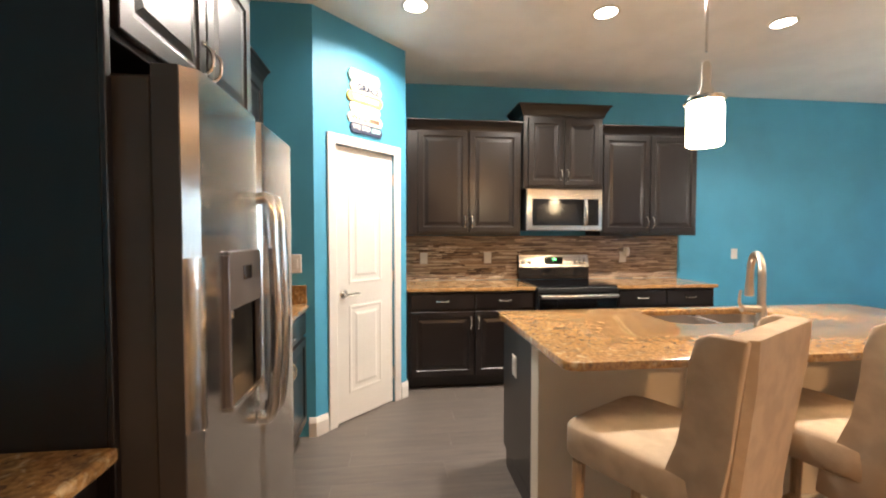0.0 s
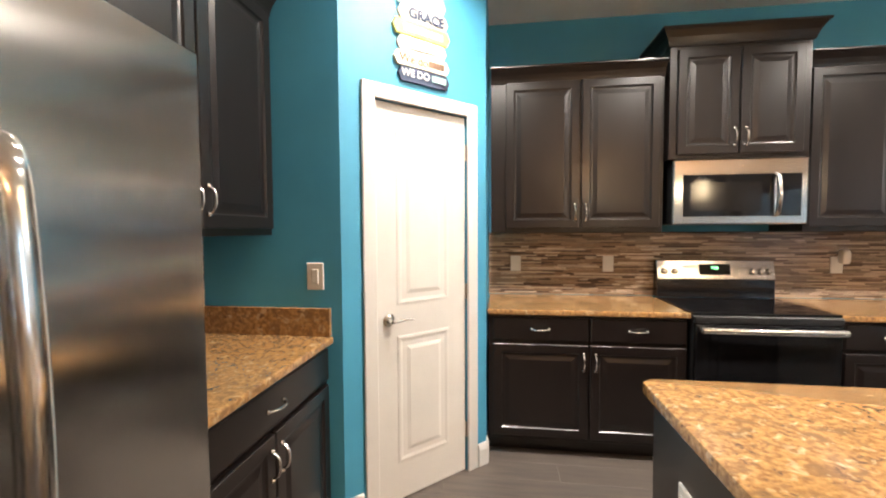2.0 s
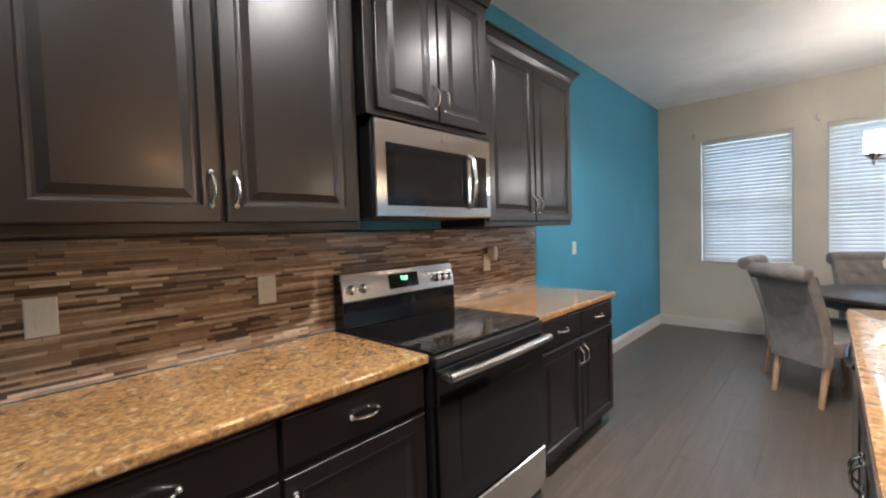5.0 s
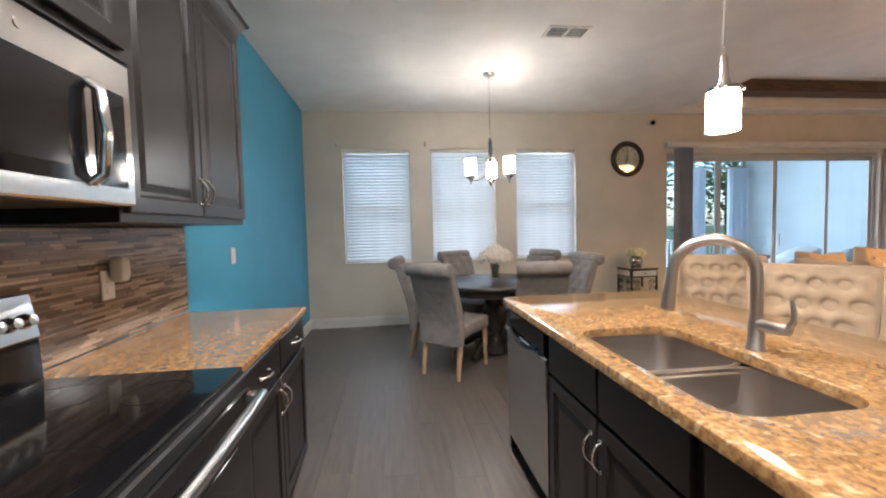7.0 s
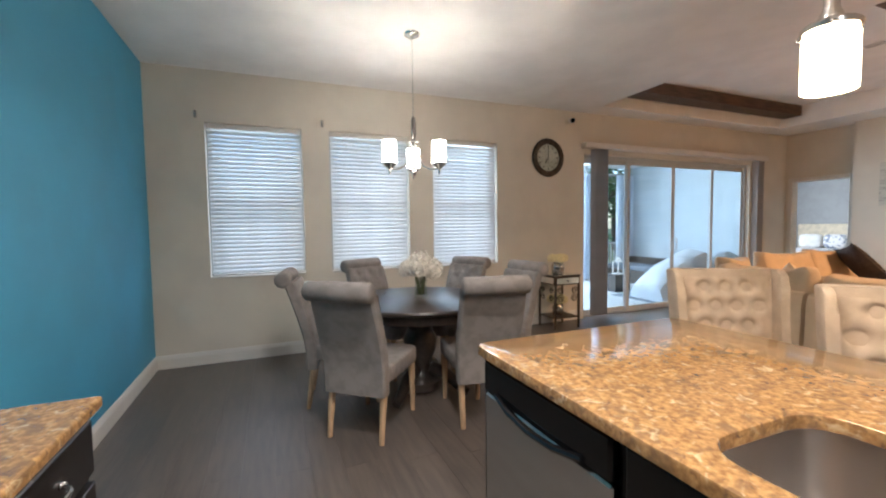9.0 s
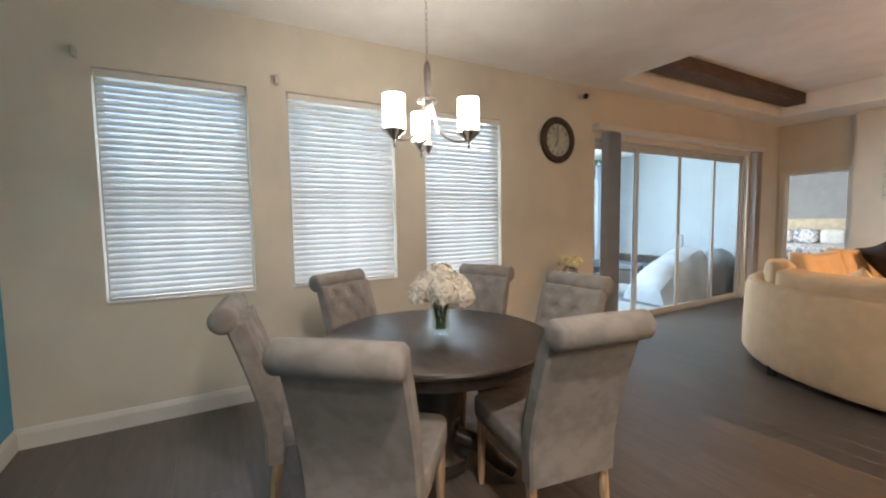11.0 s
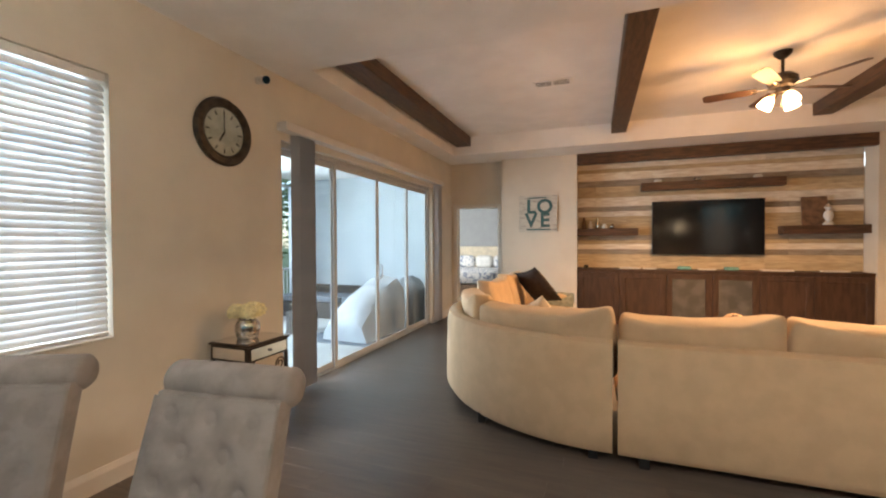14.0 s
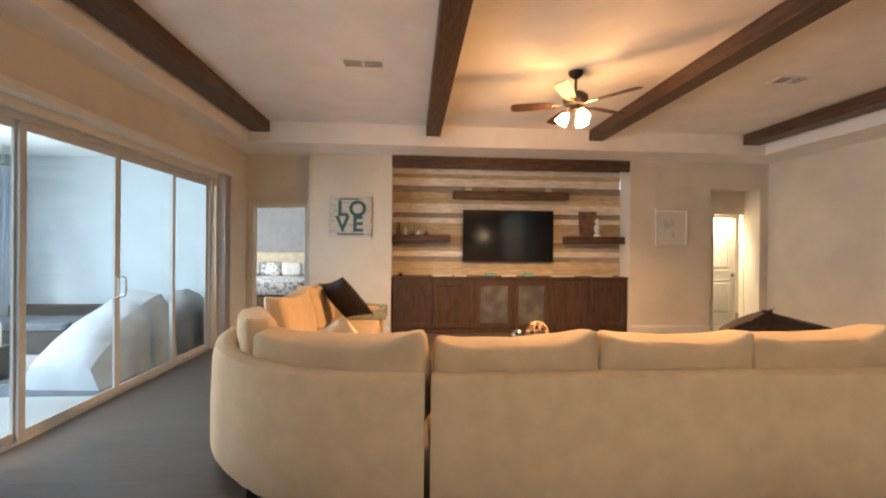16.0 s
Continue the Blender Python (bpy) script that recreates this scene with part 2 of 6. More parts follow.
M_COVER = mat("grey_cover_fabric", (0.24, 0.245, 0.255), 0.8, vary=0.12, scale=4, bump=0.3, bscale=12)
M_COVERW = mat("pale_cover_fabric", (0.48, 0.50, 0.53), 0.7, vary=0.1, scale=4, bump=0.3, bscale=12)
M_WICKER = mat("dark_wicker", (0.035, 0.03, 0.028), 0.7, vary=0.3, scale=60, bump=0.5, bscale=90)
M_RUG = mat("blue_grey_rug", (0.13, 0.15, 0.18), 0.95, vary=0.2, scale=10, bump=0.4, bscale=90)
M_GRASS = mat("lawn", (0.07, 0.11, 0.035), 0.95, vary=0.3, scale=3, bump=0.4, bscale=30)
M_LEAF = mat("leaf", (0.075, 0.13, 0.04), 0.7, vary=0.4, scale=3)
M_BARK = mat("bark", (0.10, 0.08, 0.06), 0.9, vary=0.3, scale=12, bump=0.5)
M_GREYROOM = mat("bedroom_paint", (0.33, 0.32, 0.31), 0.8, vary=0.04)
M_BEDDING = mat("patterned_bedding", (0.70, 0.66, 0.62), 0.9, second=(0.22, 0.24, 0.30), scale=16, mix=(0.42, 0.5))
M_LINEN = mat("white_linen", (0.72, 0.68, 0.62), 0.9, vary=0.06, scale=10, bump=0.2)
M_GREEN = glow("green_display", (0.15, 1.0, 0.25), 2.5)
M_TEALGLASS = mat("teal_glass", (0.20, 0.42, 0.38), 0.2, vary=0.2)
M_PRINT = mat("art_print", (0.70, 0.68, 0.62), 0.6, second=(0.40, 0.44, 0.47), scale=6, mix=(0.35, 0.6))
M_BROWNB = mat("brown_box", (0.16, 0.09, 0.05), 0.6, vary=0.3, scale=12)

# ---- mesh helpers ----


def thing(name, label, category, loc=(0, 0, 0), rz=0.0, group="", kind=""):
    ob = new(name)
    ob.empty_display_size = 0.1
    ob.matrix_basis = pose(*loc, 0, 0, rz)
    return tagged(ob, label, category, group, kind)


def part(name, bm, material, parent=None, label="", world=False, smooth=False):
    """Links a bmesh as one mesh object; world: it was built in world places and is moved under its thing."""
    if world and parent is not None:
        top = parent
        while top.parent is not None:
            top = top.parent
        bm.transform(top.matrix_basis.inverted())
    bmesh.ops.recalc_face_normals(bm, faces=bm.faces)
    me = bpy.data.meshes.new(name)
    bm.to_mesh(me)
    bm.free()
    me.materials.append(material)
    if smooth:
        me.shade_smooth()
        me.set_sharp_from_angle(angle=radians(40))
    ob = new(name, me)
    ob.parent = parent
    return tagged(ob, label) if label else ob


def structure(name, bm, material, label="", category=""):
    return tagged(part(name, bm, material), label, category, kind="structure")


def box(x0, x1, y0, y1, z0, z1, bev=0.0, bm=None, m=None, seg=1):
    tmp = bmesh.new()
    bmesh.ops.create_cube(tmp, size=1)
    for v in tmp.verts:
        v.co = Vector(((x0 + x1) / 2 + v.co.x * (x1 - x0), (y0 + y1) / 2 + v.co.y * (y1 - y0), (z0 + z1) / 2 + v.co.z * (z1 - z0)))
    if bev:
        bmesh.ops.bevel(tmp, geom=tmp.edges[:], offset=bev, segments=seg, affect="EDGES", profile=0.5)
    if m is not None:
        tmp.transform(m)
    return join(bm, tmp)


def join(bm, tmp):
    if bm is None:
        return tmp
    vs = [bm.verts.new(v.co) for v in tmp.verts]
    tmp.verts.index_update()
    for f in tmp.faces:
        bm.faces.new([vs[v.index] for v in f.verts])
    tmp.free()
    return bm


def lathe(profile, c=(0, 0, 0), n=24, bm=None, m=None, caps=True):
    """A turned solid round z: profile of (radius, height)."""
    tmp = bmesh.new()
    loops = []
    for r, z in profile:
        loops.append([tmp.verts.new((max(r, 0.0004) * math.cos(2 * math.pi * i / n) + c[0], max(r, 0.0004) * math.sin(2 * math.pi * i / n) + c[1], z + c[2]))
                      for i in range(n)])
    for a, b in zip(loops, loops[1:]):
        for i in range(n):
            tmp.faces.new((a[i], a[(i + 1) % n], b[(i + 1) % n], b[i]))
    if caps:
        tmp.faces.new(loops[0])
        tmp.faces.new(loops[-1])
    if m is not None:
        tmp.transform(m)
    return join(bm, tmp)


def smooth_line(pts, steps=5):
    """Rounds a coarse line of points (Catmull-Rom)."""
    P = [Vector(p) for p in (pts[0], *pts, pts[-1])]
    out = []
    for i in range(1, len(P) - 2):
        for k in range(steps):
            t = k / steps
            a, b_, c_, d_ = P[i - 1:i + 3]
            out.append(0.5 * (2 * b_ + (c_ - a) * t + (2 * a - 5 * b_ + 4 * c_ - d_) * t * t + (3 * b_ - a - 3 * c_ + d_) * t ** 3))
    return out + [P[-1]]


def tube(pts, r, n=8, bm=None, r1=None):
    tmp = bmesh.new()
    pts = [Vector(p) for p in pts]
    loops = []
    for i, p in enumerate(pts):
        d = (pts[min(i + 1, len(pts) - 1)] - pts[max(i - 1, 0)]).normalized()
        q = d.to_track_quat("Z", "Y")
        rad = r if r1 is None else r + (r1 - r) * i / (len(pts) - 1)
        loops.append([tmp.verts.new(p + q @ Vector((rad * math.cos(2 * math.pi * k / n), rad * math.sin(2 * math.pi * k / n), 0))) for k in range(n)])
    for a, b in zip(loops, loops[1:]):
        off = min(range(n), key=lambda s: sum((a[k].co - b[(k + s) % n].co).length for k in range(n)))
        for k in range(n):
            tmp.faces.new((a[k], a[(k + 1) % n], b[(k + 1 + off) % n], b[(k + off) % n]))
    tmp.faces.new(loops[0])
    tmp.faces.new(loops[-1])
    return join(bm, tmp)


def puff(cx, cy, cz, rx, ry, rz, e=0.35, e2=None, n=28, k=14, bm=None, m=None, lump=0.0):
    """A cushion: a superellipsoid with rounded edges."""
    e2 = e2 or e
    tmp = bmesh.new()
    f = lambda v, p: math.copysign(abs(v) ** p, v)
    loops = []
    for j in range(1, k):
        a = -math.pi / 2 + math.pi * j / k
        row = []
        for i in range(n):
            b = 2 * math.pi * i / n
            p = Vector((rx * f(math.cos(a), e) * f(math.cos(b), e2), ry * f(math.cos(a), e) * f(math.sin(b), e2), rz * f(math.sin(a), e)))
            if lump:
                p += p.normalized() * lump * noise.noise(p * 5 + Vector((cx, cy, cz)) * 3)
            row.append(tmp.verts.new(p + Vector((cx, cy, cz)) if m is None else m @ (p + Vector((cx, cy, cz)))))
        loops.append(row)
    for a, b in zip(loops, loops[1:]):
        for i in range(n):
            tmp.faces.new((a[i], a[(i + 1) % n], b[(i + 1) % n], b[i]))
    tmp.faces.new(loops[0])
    tmp.faces.new(loops[-1])
    return join(bm, tmp)


def rings(w, h, prof, m=None, bm=None):
    """A panel standing in x-z, centred, with its front towards -y: rectangles of (inset, depth) joined one to the next."""
    tmp = bmesh.new()
    loops = []
    for ins, d in prof:
        a, b = w / 2 - ins, h / 2 - ins
        loops.append([tmp.verts.new((x, -d, z)) for x, z in ((-a, -b), (a, -b), (a, b), (-a, b))])
    for a, b in zip(loops, loops[1:]):
        for i in range(4):
            tmp.faces.new((a[i], a[(i + 1) % 4], b[(i + 1) % 4], b[i]))
    tmp.faces.new(loops[0])
    tmp.faces.new(loops[-1])
    if m is not None:
        tmp.transform(m)
    return join(bm, tmp)


def prism(outline, z0, z1, bm=None):
    tmp = bmesh.new()
    lo = [tmp.verts.new((x, y, z0)) for x, y in outline]
    hi = [tmp.verts.new((x, y, z1)) for x, y in outline]
    n = len(outline)
    for i in range(n):
        tmp.faces.new((lo[i], lo[(i + 1) % n], hi[(i + 1) % n], hi[i]))
    tmp.faces.new(lo)
    tmp.faces.new(hi)
    return join(bm, tmp)


def sweep(path, prof, bm=None):
    """Carries a profile of (out, up) along a level open path, mitred; out is to the right of the way."""
    tmp = bmesh.new()
    pts = [Vector(p) for p in path]
    loops = []
    for i, p in enumerate(pts):
        d0 = (p - pts[i - 1]).normalized() if i else None
        d1 = (pts[i + 1] - p).normalized() if i + 1 < len(pts) else None
        n0 = Vector((d0.y, -d0.x, 0)) if d0 else None
        n1 = Vector((d1.y, -d1.x, 0)) if d1 else None
        nn = (n0 + n1) / (1 + n0.dot(n1)) if n0 and n1 else (n0 or n1)
        loops.append([tmp.verts.new(p + nn * o + Vector((0, 0, u))) for o, u in prof])
    k = len(prof)
    for a, b in zip(loops, loops[1:]):
        for i in range(k):
            tmp.faces.new((a[i], a[(i + 1) % k], b[(i + 1) % k], b[i]))
    tmp.faces.new(loops[0])
    tmp.faces.new(loops[-1])
    return join(bm, tmp)


def letters(text, size, m, material, parent, name="letters", depth=0.003, bold=0.0):
    cu = bpy.data.curves.new(name, "FONT")
    cu.body, cu.size, cu.extrude, cu.offset = text, size, depth, bold
    cu.align_x, cu.align_y = "CENTER", "CENTER"
    tmp = new(name, cu)
    me = bpy.data.meshes.new_from_object(tmp.evaluated_get(bpy.context.evaluated_depsgraph_get()))
    bpy.data.objects.remove(tmp)
    top = parent
    while top.parent is not None:
        top = top.parent
    me.transform(top.matrix_basis.inverted() @ m)
    me.materials.clear()
    me.materials.append(material)
    ob = new(name, me)
    ob.parent = parent
    return ob


# ---- large structure ----
CEIL, TRAY = 2.92, 3.22
WX, NX = 4.755, -2.90
T = 0.15


def wall_with_holes(name, axis, at, thick, a0, a1, z1, holes, material, label, z0=0.0):
    """A wall along one axis, of the given thickness, with openings (a0, a1, z0, z1) cut through."""
    bm = bmesh.new()
    cuts = sorted({a0, a1, *[h[0] for h in holes], *[h[1] for h in holes]})
    for p, q in zip(cuts, cuts[1:]):
        spans, mid = [(z0, z1)], (p + q) / 2
        for h0, h1, b0, b1 in holes:
            if h0 < mid < h1:
                spans = [s for s0, s1 in spans for s in ((s0, min(s1, b0)), (max(s0, b1), s1)) if s[1] - s[0] > 1e-4]
        for s0, s1 in spans:
            if axis == "x":
                box(p, q, min(at, at + thick), max(at, at + thick), s0, s1, bm=bm)
            else:
                box(min(at, at + thick), max(at, at + thick), p, q, s0, s1, bm=bm)
    return structure(name, bm, material, label, "wall")


WINS = [(-1.41, -0.50), (-2.60, -1.69), (-3.79, -2.90)]
SD0, SD1, SDZ = -8.86, -5.20, 2.35
structure("floor", box(-6.0, WX + T, -14.0, T, -0.10, -0.012), M_GROUT, "dark joint bed under the plank floor", "floor")
wall_with_holes("wall_north", "x", 0.0, T, NX - T, WX + T, CEIL, [], M_BLUE, "blue painted kitchen wall behind the range")
wall_with_holes("wall_east", "y", WX, T, -9.90, 0.0, CEIL, [(a, b, 0.86, 2.41) for a, b in WINS] + [(SD0, SD1, -0.01, SDZ)], M_BEIGE,
                "beige painted wall with three windows and glass doors")
wall_with_holes("wall_west_kitchen", "y", NX, -T, -5.00, 0.0, CEIL, [], M_BLUE, "blue painted kitchen side wall")
wall_with_holes("wall_west_jog", "x", -5.00, T, -4.25, NX - T, CEIL, [], M_BEIGE, "beige painted wall return")
wall_with_holes("wall_west_living", "y", -4.10, -T, -9.72, -5.00, CEIL, [], M_BEIGE, "beige painted living room side wall")
wall_with_holes("wall_bedroom", "x", -9.90, -T, 3.72, WX + T, CEIL, [(3.83, 4.64, -0.01, 2.06)], M_BEIGE, "beige painted wall with bedroom doorway")
wall_with_holes("wall_south_east", "x", -9.72, -0.33, 2.40, 3.72, CEIL, [], M_BEIGE, "beige painted wall beside the media niche")
wall_with_holes("wall_south_west", "x", -9.72, -0.33, -3.05, -1.61, CEIL, [], M_BEIGE, "beige painted wall beside the media niche")
wall_with_holes("wall_hall_corner", "x", -9.72, -0.33, -4.25, -3.95, CEIL, [], M_BEIGE, "beige painted wall end by the hall")
wall_with_holes("wall_hall_header", "x", -9.72, -0.33, -3.95, -3.05, CEIL, [], M_BEIGE, "beige header over the hall opening", z0=2.47)
structure("wall_niche_back", box(-1.61, 2.40, -10.20, -10.07, 0, CEIL), M_BEIGE, "plastered back of the media niche", "wall")
# pantry box with its diagonal door wall
PD0, PD1 = Vector((-2.206, -1.366, 0)), Vector((-1.568, -0.728, 0))
structure("wall_pantry_south", prism([(NX, -1.366), (-2.206, -1.366), (-2.206 - 0.06, -1.366 + 0.14), (NX, -1.226)], 0, CEIL), M_BLUE, "blue pantry wall", "wall")
structure("wall_pantry_east", prism([(-1.568, -0.728), (-1.568, 0), (-1.70, 0), (-1.70, -0.668)], 0, CEIL), M_BLUE, "blue pantry wall", "wall")
PDU = (PD1 - PD0).normalized()
PDL = (PD1 - PD0).length
DM = Matrix.Translation(PD0) @ pose(0, 0, 0, 0, 0, 45)
S0, S1 = 0.180, 0.750
bmp = bmesh.new()
for a, b, z0, z1 in ((0, S0 - 0.01, 0, CEIL), (S1 + 0.01, PDL, 0, CEIL), (S0 - 0.01, S1 + 0.01, 2.035, CEIL)):
    box(a, b, 0.0, 0.12, z0, z1, bm=bmp, m=DM)
structure("wall_pantry_door", bmp, M_BLUE, "blue diagonal pantry wall around the door", "wall")
# ceilings
TX0, TX1, TY0, TY1 = -3.45, 4.42, -9.06, -5.20
bmc = bmesh.new()
for x0, x1, y0, y1 in ((-4.25, WX, TY1, 0.0), (-4.25, WX, -10.20, TY0), (-4.25, TX0, TY0, TY1), (TX1, WX, TY0, TY1)):
    box(x0, x1, y0, y1, CEIL, CEIL + 0.45, bm=bmc)
structure("ceiling", bmc, M_CEIL, "off-white textured flat ceiling", "ceiling")
structure("ceiling_tray", box(TX0, TX1, TY0, TY1, TRAY, TRAY + 0.2), M_CEIL, "raised off-white tray ceiling of the living room", "ceiling")
structure("roof", box(-6.2, WX + T, -14.2, T, CEIL + 0.46, CEIL + 0.6), M_CEIL, "roof slab over the house", "roof")
# hall beyond
bmh = bmesh.new()
box(-5.6, -1.6, -11.95, -11.85, 0, 2.75, bm=bmh)
box(-5.7, -5.6, -11.95, -9.6, 0, 2.75, bm=bmh)
box(-2.7, -2.6, -11.85, -10.05, 0, 2.75, bm=bmh)
box(-5.6, -4.25, -9.85, -9.75, 0, 2.75, bm=bmh)
structure("wall_hall", bmh, M_BEIGE, "cream painted hall walls", "wall")
structure("ceiling_hall", box(-5.7, -2.6, -11.95, -10.05, 2.75, 2.85), M_CEIL, "hall ceiling", "ceiling")
wall_with_holes("wall_hall_inner", "x", -10.06, -0.10, -3.95, -3.05, 2.47, [(-3.94, -3.37, -0.01, 2.07)], M_BEIGE, "cream wall around the hall doorway")
disc_lamp("hall_lamp", -3.6, -10.28, 2.45, 42, 0.25, (1, 0.83, 0.55))
# bedroom beyond
bmh = bmesh.new()
box(2.4, 7.0, -13.7, -13.6, 0, 2.75, bm=bmh)
box(2.4, 2.5, -13.6, -10.22, 0, 2.75, bm=bmh)
# window gap in the far side is assumed and unseen, left open for the fill lamp
box(6.9, 7.0, -13.6, -10.05, 0, 0.9, bm=bmh)
box(6.9, 7.0, -13.6, -10.05, 2.2, 2.75, bm=bmh)
box(6.9, 7.0, -13.6, -12.4, 0.9, 2.2, bm=bmh)
box(4.91, 7.0, -10.05, -9.95, 0, 2.75, bm=bmh)
structure("wall_bedroom_far", bmh, M_GREYROOM, "grey painted bedroom walls with an added unseen window opening", "wall")
structure("ceiling_bedroom", box(2.4, 7.0, -13.7, -10.05, 2.75, 2.85), M_CEIL, "bedroom ceiling", "ceiling")
structure("floor_bedroom", box(4.92, 7.0, -13.7, -10.05, -0.1, 0.0), M_FLOOR, "bedroom floor", "floor")

# baseboards
BASEP = [(0, 0.0), (0.016, 0.0), (0.016, 0.095), (0.011, 0.112), (0.005, 0.130), (0, 0.132)]


def baseboard(path):
    structure("baseboard", sweep([(x, y, 0.0) for x, y in path], BASEP), M_WHITE, "white moulded baseboard", "baseboard")


g = 0.001
baseboard([(1.45, -g), (WX - g, -g), (WX - g, SD1 + 0.04)])
baseboard([(WX - g, SD0 - 0.02), (WX - g, -9.89)])
baseboard([(3.72 + g, -9.89), (3.72 + g, -9.72 + g), (2.42, -9.72 + g)])
baseboard([(-1.63, -9.72 + g), (-3.05 - g, -9.72 + g)])
baseboard([(-4.10 + g, -9.70), (-4.10 + g, -5.0)])


def along(d, out=0.0):
    p = PD0 + PDU * d + Vector((PDU.y, -PDU.x, 0)) * out
    return (p.x, p.y)


baseboard([(-2.25, -1.366 - g), along(0.0, g), along(S0 - 0.085, g)])
baseboard([along(S1 + 0.085, g), along(PDL, g), (-1.568 + g, -0.66)])


# ---- pantry door ----
def panel_door(name, w, h, m, label, hand, hinges, panels, group=""):
    d = thing(name, label, "door", kind="structure")
    d.matrix_basis = m
    slab = bmesh.new()
    box(-w / 2, w / 2, 0.0, 0.036, 0.008, h, bm=slab)
    leaf = part("door_leaf", slab, M_WHITE, d)
    for z0, z1 in panels:
        pm = Matrix.Translation((0, 0, (z0 + z1) / 2))
        part("panel", rings(w - 0.24, z1 - z0, [(0, -0.002), (0, 0.003), (0.014, 0.0045), (0.03, 0.001), (0.055, 0.001), (0.075, 0.006)], pm), M_WHITE, d)
    hx = -w / 2 + 0.07 if hand > 0 else w / 2 - 0.07
    hb = lathe([(0.0, 0), (0.031, 0), (0.033, 0.006), (0.024, 0.013), (0.012, 0.016), (0.011, 0.05), (0.0, 0.052)], m=pose(hx, 0, 0.95, 90, 0, 0))
    hd = part("door_handle", hb, M_NICKEL, d, "satin nickel lever handle", smooth=True)
    s = 1 if hand > 0 else -1
    part("lever", tube([(hx, -0.05, 0.95), (hx + s * 0.03, -0.055, 0.951), (hx + s * 0.07, -0.054, 0.955), (hx + s * 0.115, -0.052, 0.949)], 0.0095, bm=None, r1=0.006), M_NICKEL, hd, smooth=True)
    for z in hinges:
        part("hinge", lathe([(0.007, -0.045), (0.007, 0.045)], ((w / 2 + 0.004) * s, -0.006, z), 8), M_NICKEL, d)
    return d


DMID = PD0 + PDU * (S0 + S1) / 2
pm = Matrix.Translation(DMID) @ pose(0, 0.0, 0, 0, 0, 45) @ pose(0, 0.012, 0)
panel_door("door_1", S1 - S0, 2.025, pm, "closed white two-panel pantry door with lever handle", 1, (0.25, 1.05, 1.83), ((0.20, 0.86), (1.02, 1.90)))
CAS = [(0, 0), (0, 0.016), (0.012, 0.020), (0.045, 0.017), (0.062, 0.011), (0.07, 0.0)]
bmk = bmesh.new()
for a0, a1, z0, z1 in ((S0 - 0.075, S0 - 0.004, 0, 2.10), (S1 + 0.004, S1 + 0.075, 0, 2.10), (S0 - 0.004, S1 + 0.004, 2.029, 2.10)):
    box(a0, a1, -0.017, -0.0005, z0, z1, 0.004, bm=bmk, m=DM)
structure("trim_pantry_door", bmk, M_WHITE, "white moulded door casing", "trim")


# ---- kitchen cabinets ----
def bar_pull(parent, x, y, z, vertical, m, length=0.10):
    h = length / 2
    pts = []
    for i in range(9):
        u = -1 + i / 4
        off = 0.030 * (1 - abs(u) ** 3)
        pts.append((u * h, -off - 0.002))
    if vertical:
        p3 = [m @ Vector((x, y + o, z + a)) for a, o in pts]
        ends = [m @ Vector((x, y - 0.004, z + s * h)) for s in (-1, 1)]
    else:
        p3 = [m @ Vector((x + a, y + o, z)) for a, o in pts]
        ends = [m @ Vector((x + s * h, y - 0.004, z)) for s in (-1, 1)]
    bm = tube(p3, 0.0055)
    for e in ends:
        puff(e.x, e.y, e.z, 0.010, 0.010, 0.010, 1.0, n=10, k=6, bm=bm)
    part("handle", bm, M_NICKEL, parent, "arched satin nickel pull", world=True, smooth=True)


DOORP = [(0, 0), (0, 0.017), (0.003, 0.020), (0.050, 0.020), (0.056, 0.013), (0.064, 0.011), (0.072, 0.011), (0.098, 0.017)]
DRAWP = [(0, 0), (0, 0.017), (0.004, 0.020), (0.014, 0.020)]


def cabinet(name, label, w, d, z0, z1, m, doors=(), drawers=(), crown=None, toe=0.0, material=None, group=""):
    """A cabinet unit: x along its front, its back at y = 0 and its front at y = -d. doors: (x0, x1, z0, z1, handle side); drawers likewise."""
    material = material or M_CAB
    c = thing(name, label, "cabinet", group=group)
    c.matrix_basis = m
    body = bmesh.new()
    if toe:
        box(0.0, w, -d + 0.07, -0.002, z0, z0 + toe, bm=body)
        box(0.0, w, -d, -0.002, z0 + toe, z1, 0.002, bm=body)
    else:
        box(0.0, w, -d, -0.002, z0, z1, 0.002, bm=body)
    part("body", body, material, c)
    for x0, x1, a, b, side in doors:
        dm = m @ pose((x0 + x1) / 2, -d - 0.001, (a + b) / 2)
        door = part("door", rings(x1 - x0, b - a, DOORP, dm), material, c, world=True)
        if side:
            up = b - 0.10 if side in ("tl", "tr") else a + 0.10
            hx = x0 + 0.027 if side.endswith("l") else x1 - 0.027
            bar_pull(door, hx, -d - 0.021, up, True, m)
    for x0, x1, a, b in drawers:
        dm = m @ pose((x0 + x1) / 2, -d - 0.001, (a + b) / 2)
        dr = part("drawer_front", rings(x1 - x0, b - a, DRAWP, dm), material, c, world=True)
        bar_pull(dr, (x0 + x1) / 2, -d - 0.021, (a + b) / 2, False, m)
    if crown:
        left, right, up = crown
        path = ([(-0.0, -0.0, z1)] if left else []) + [(0, -d, z1), (w, -d, z1)] + ([(w, -0.0, z1)] if right else [])
        prof = [(0.0, -0.02), (0.012, -0.02), (0.016, 0.0), (0.028, up * 0.35), (0.05, up * 0.75), (0.062, up * 0.85), (0.062, up), (0.0, up)]
        bm = sweep(path, prof)
        bm.transform(m)
        part("crown_moulding", bm, material, c, world=True)
    return c


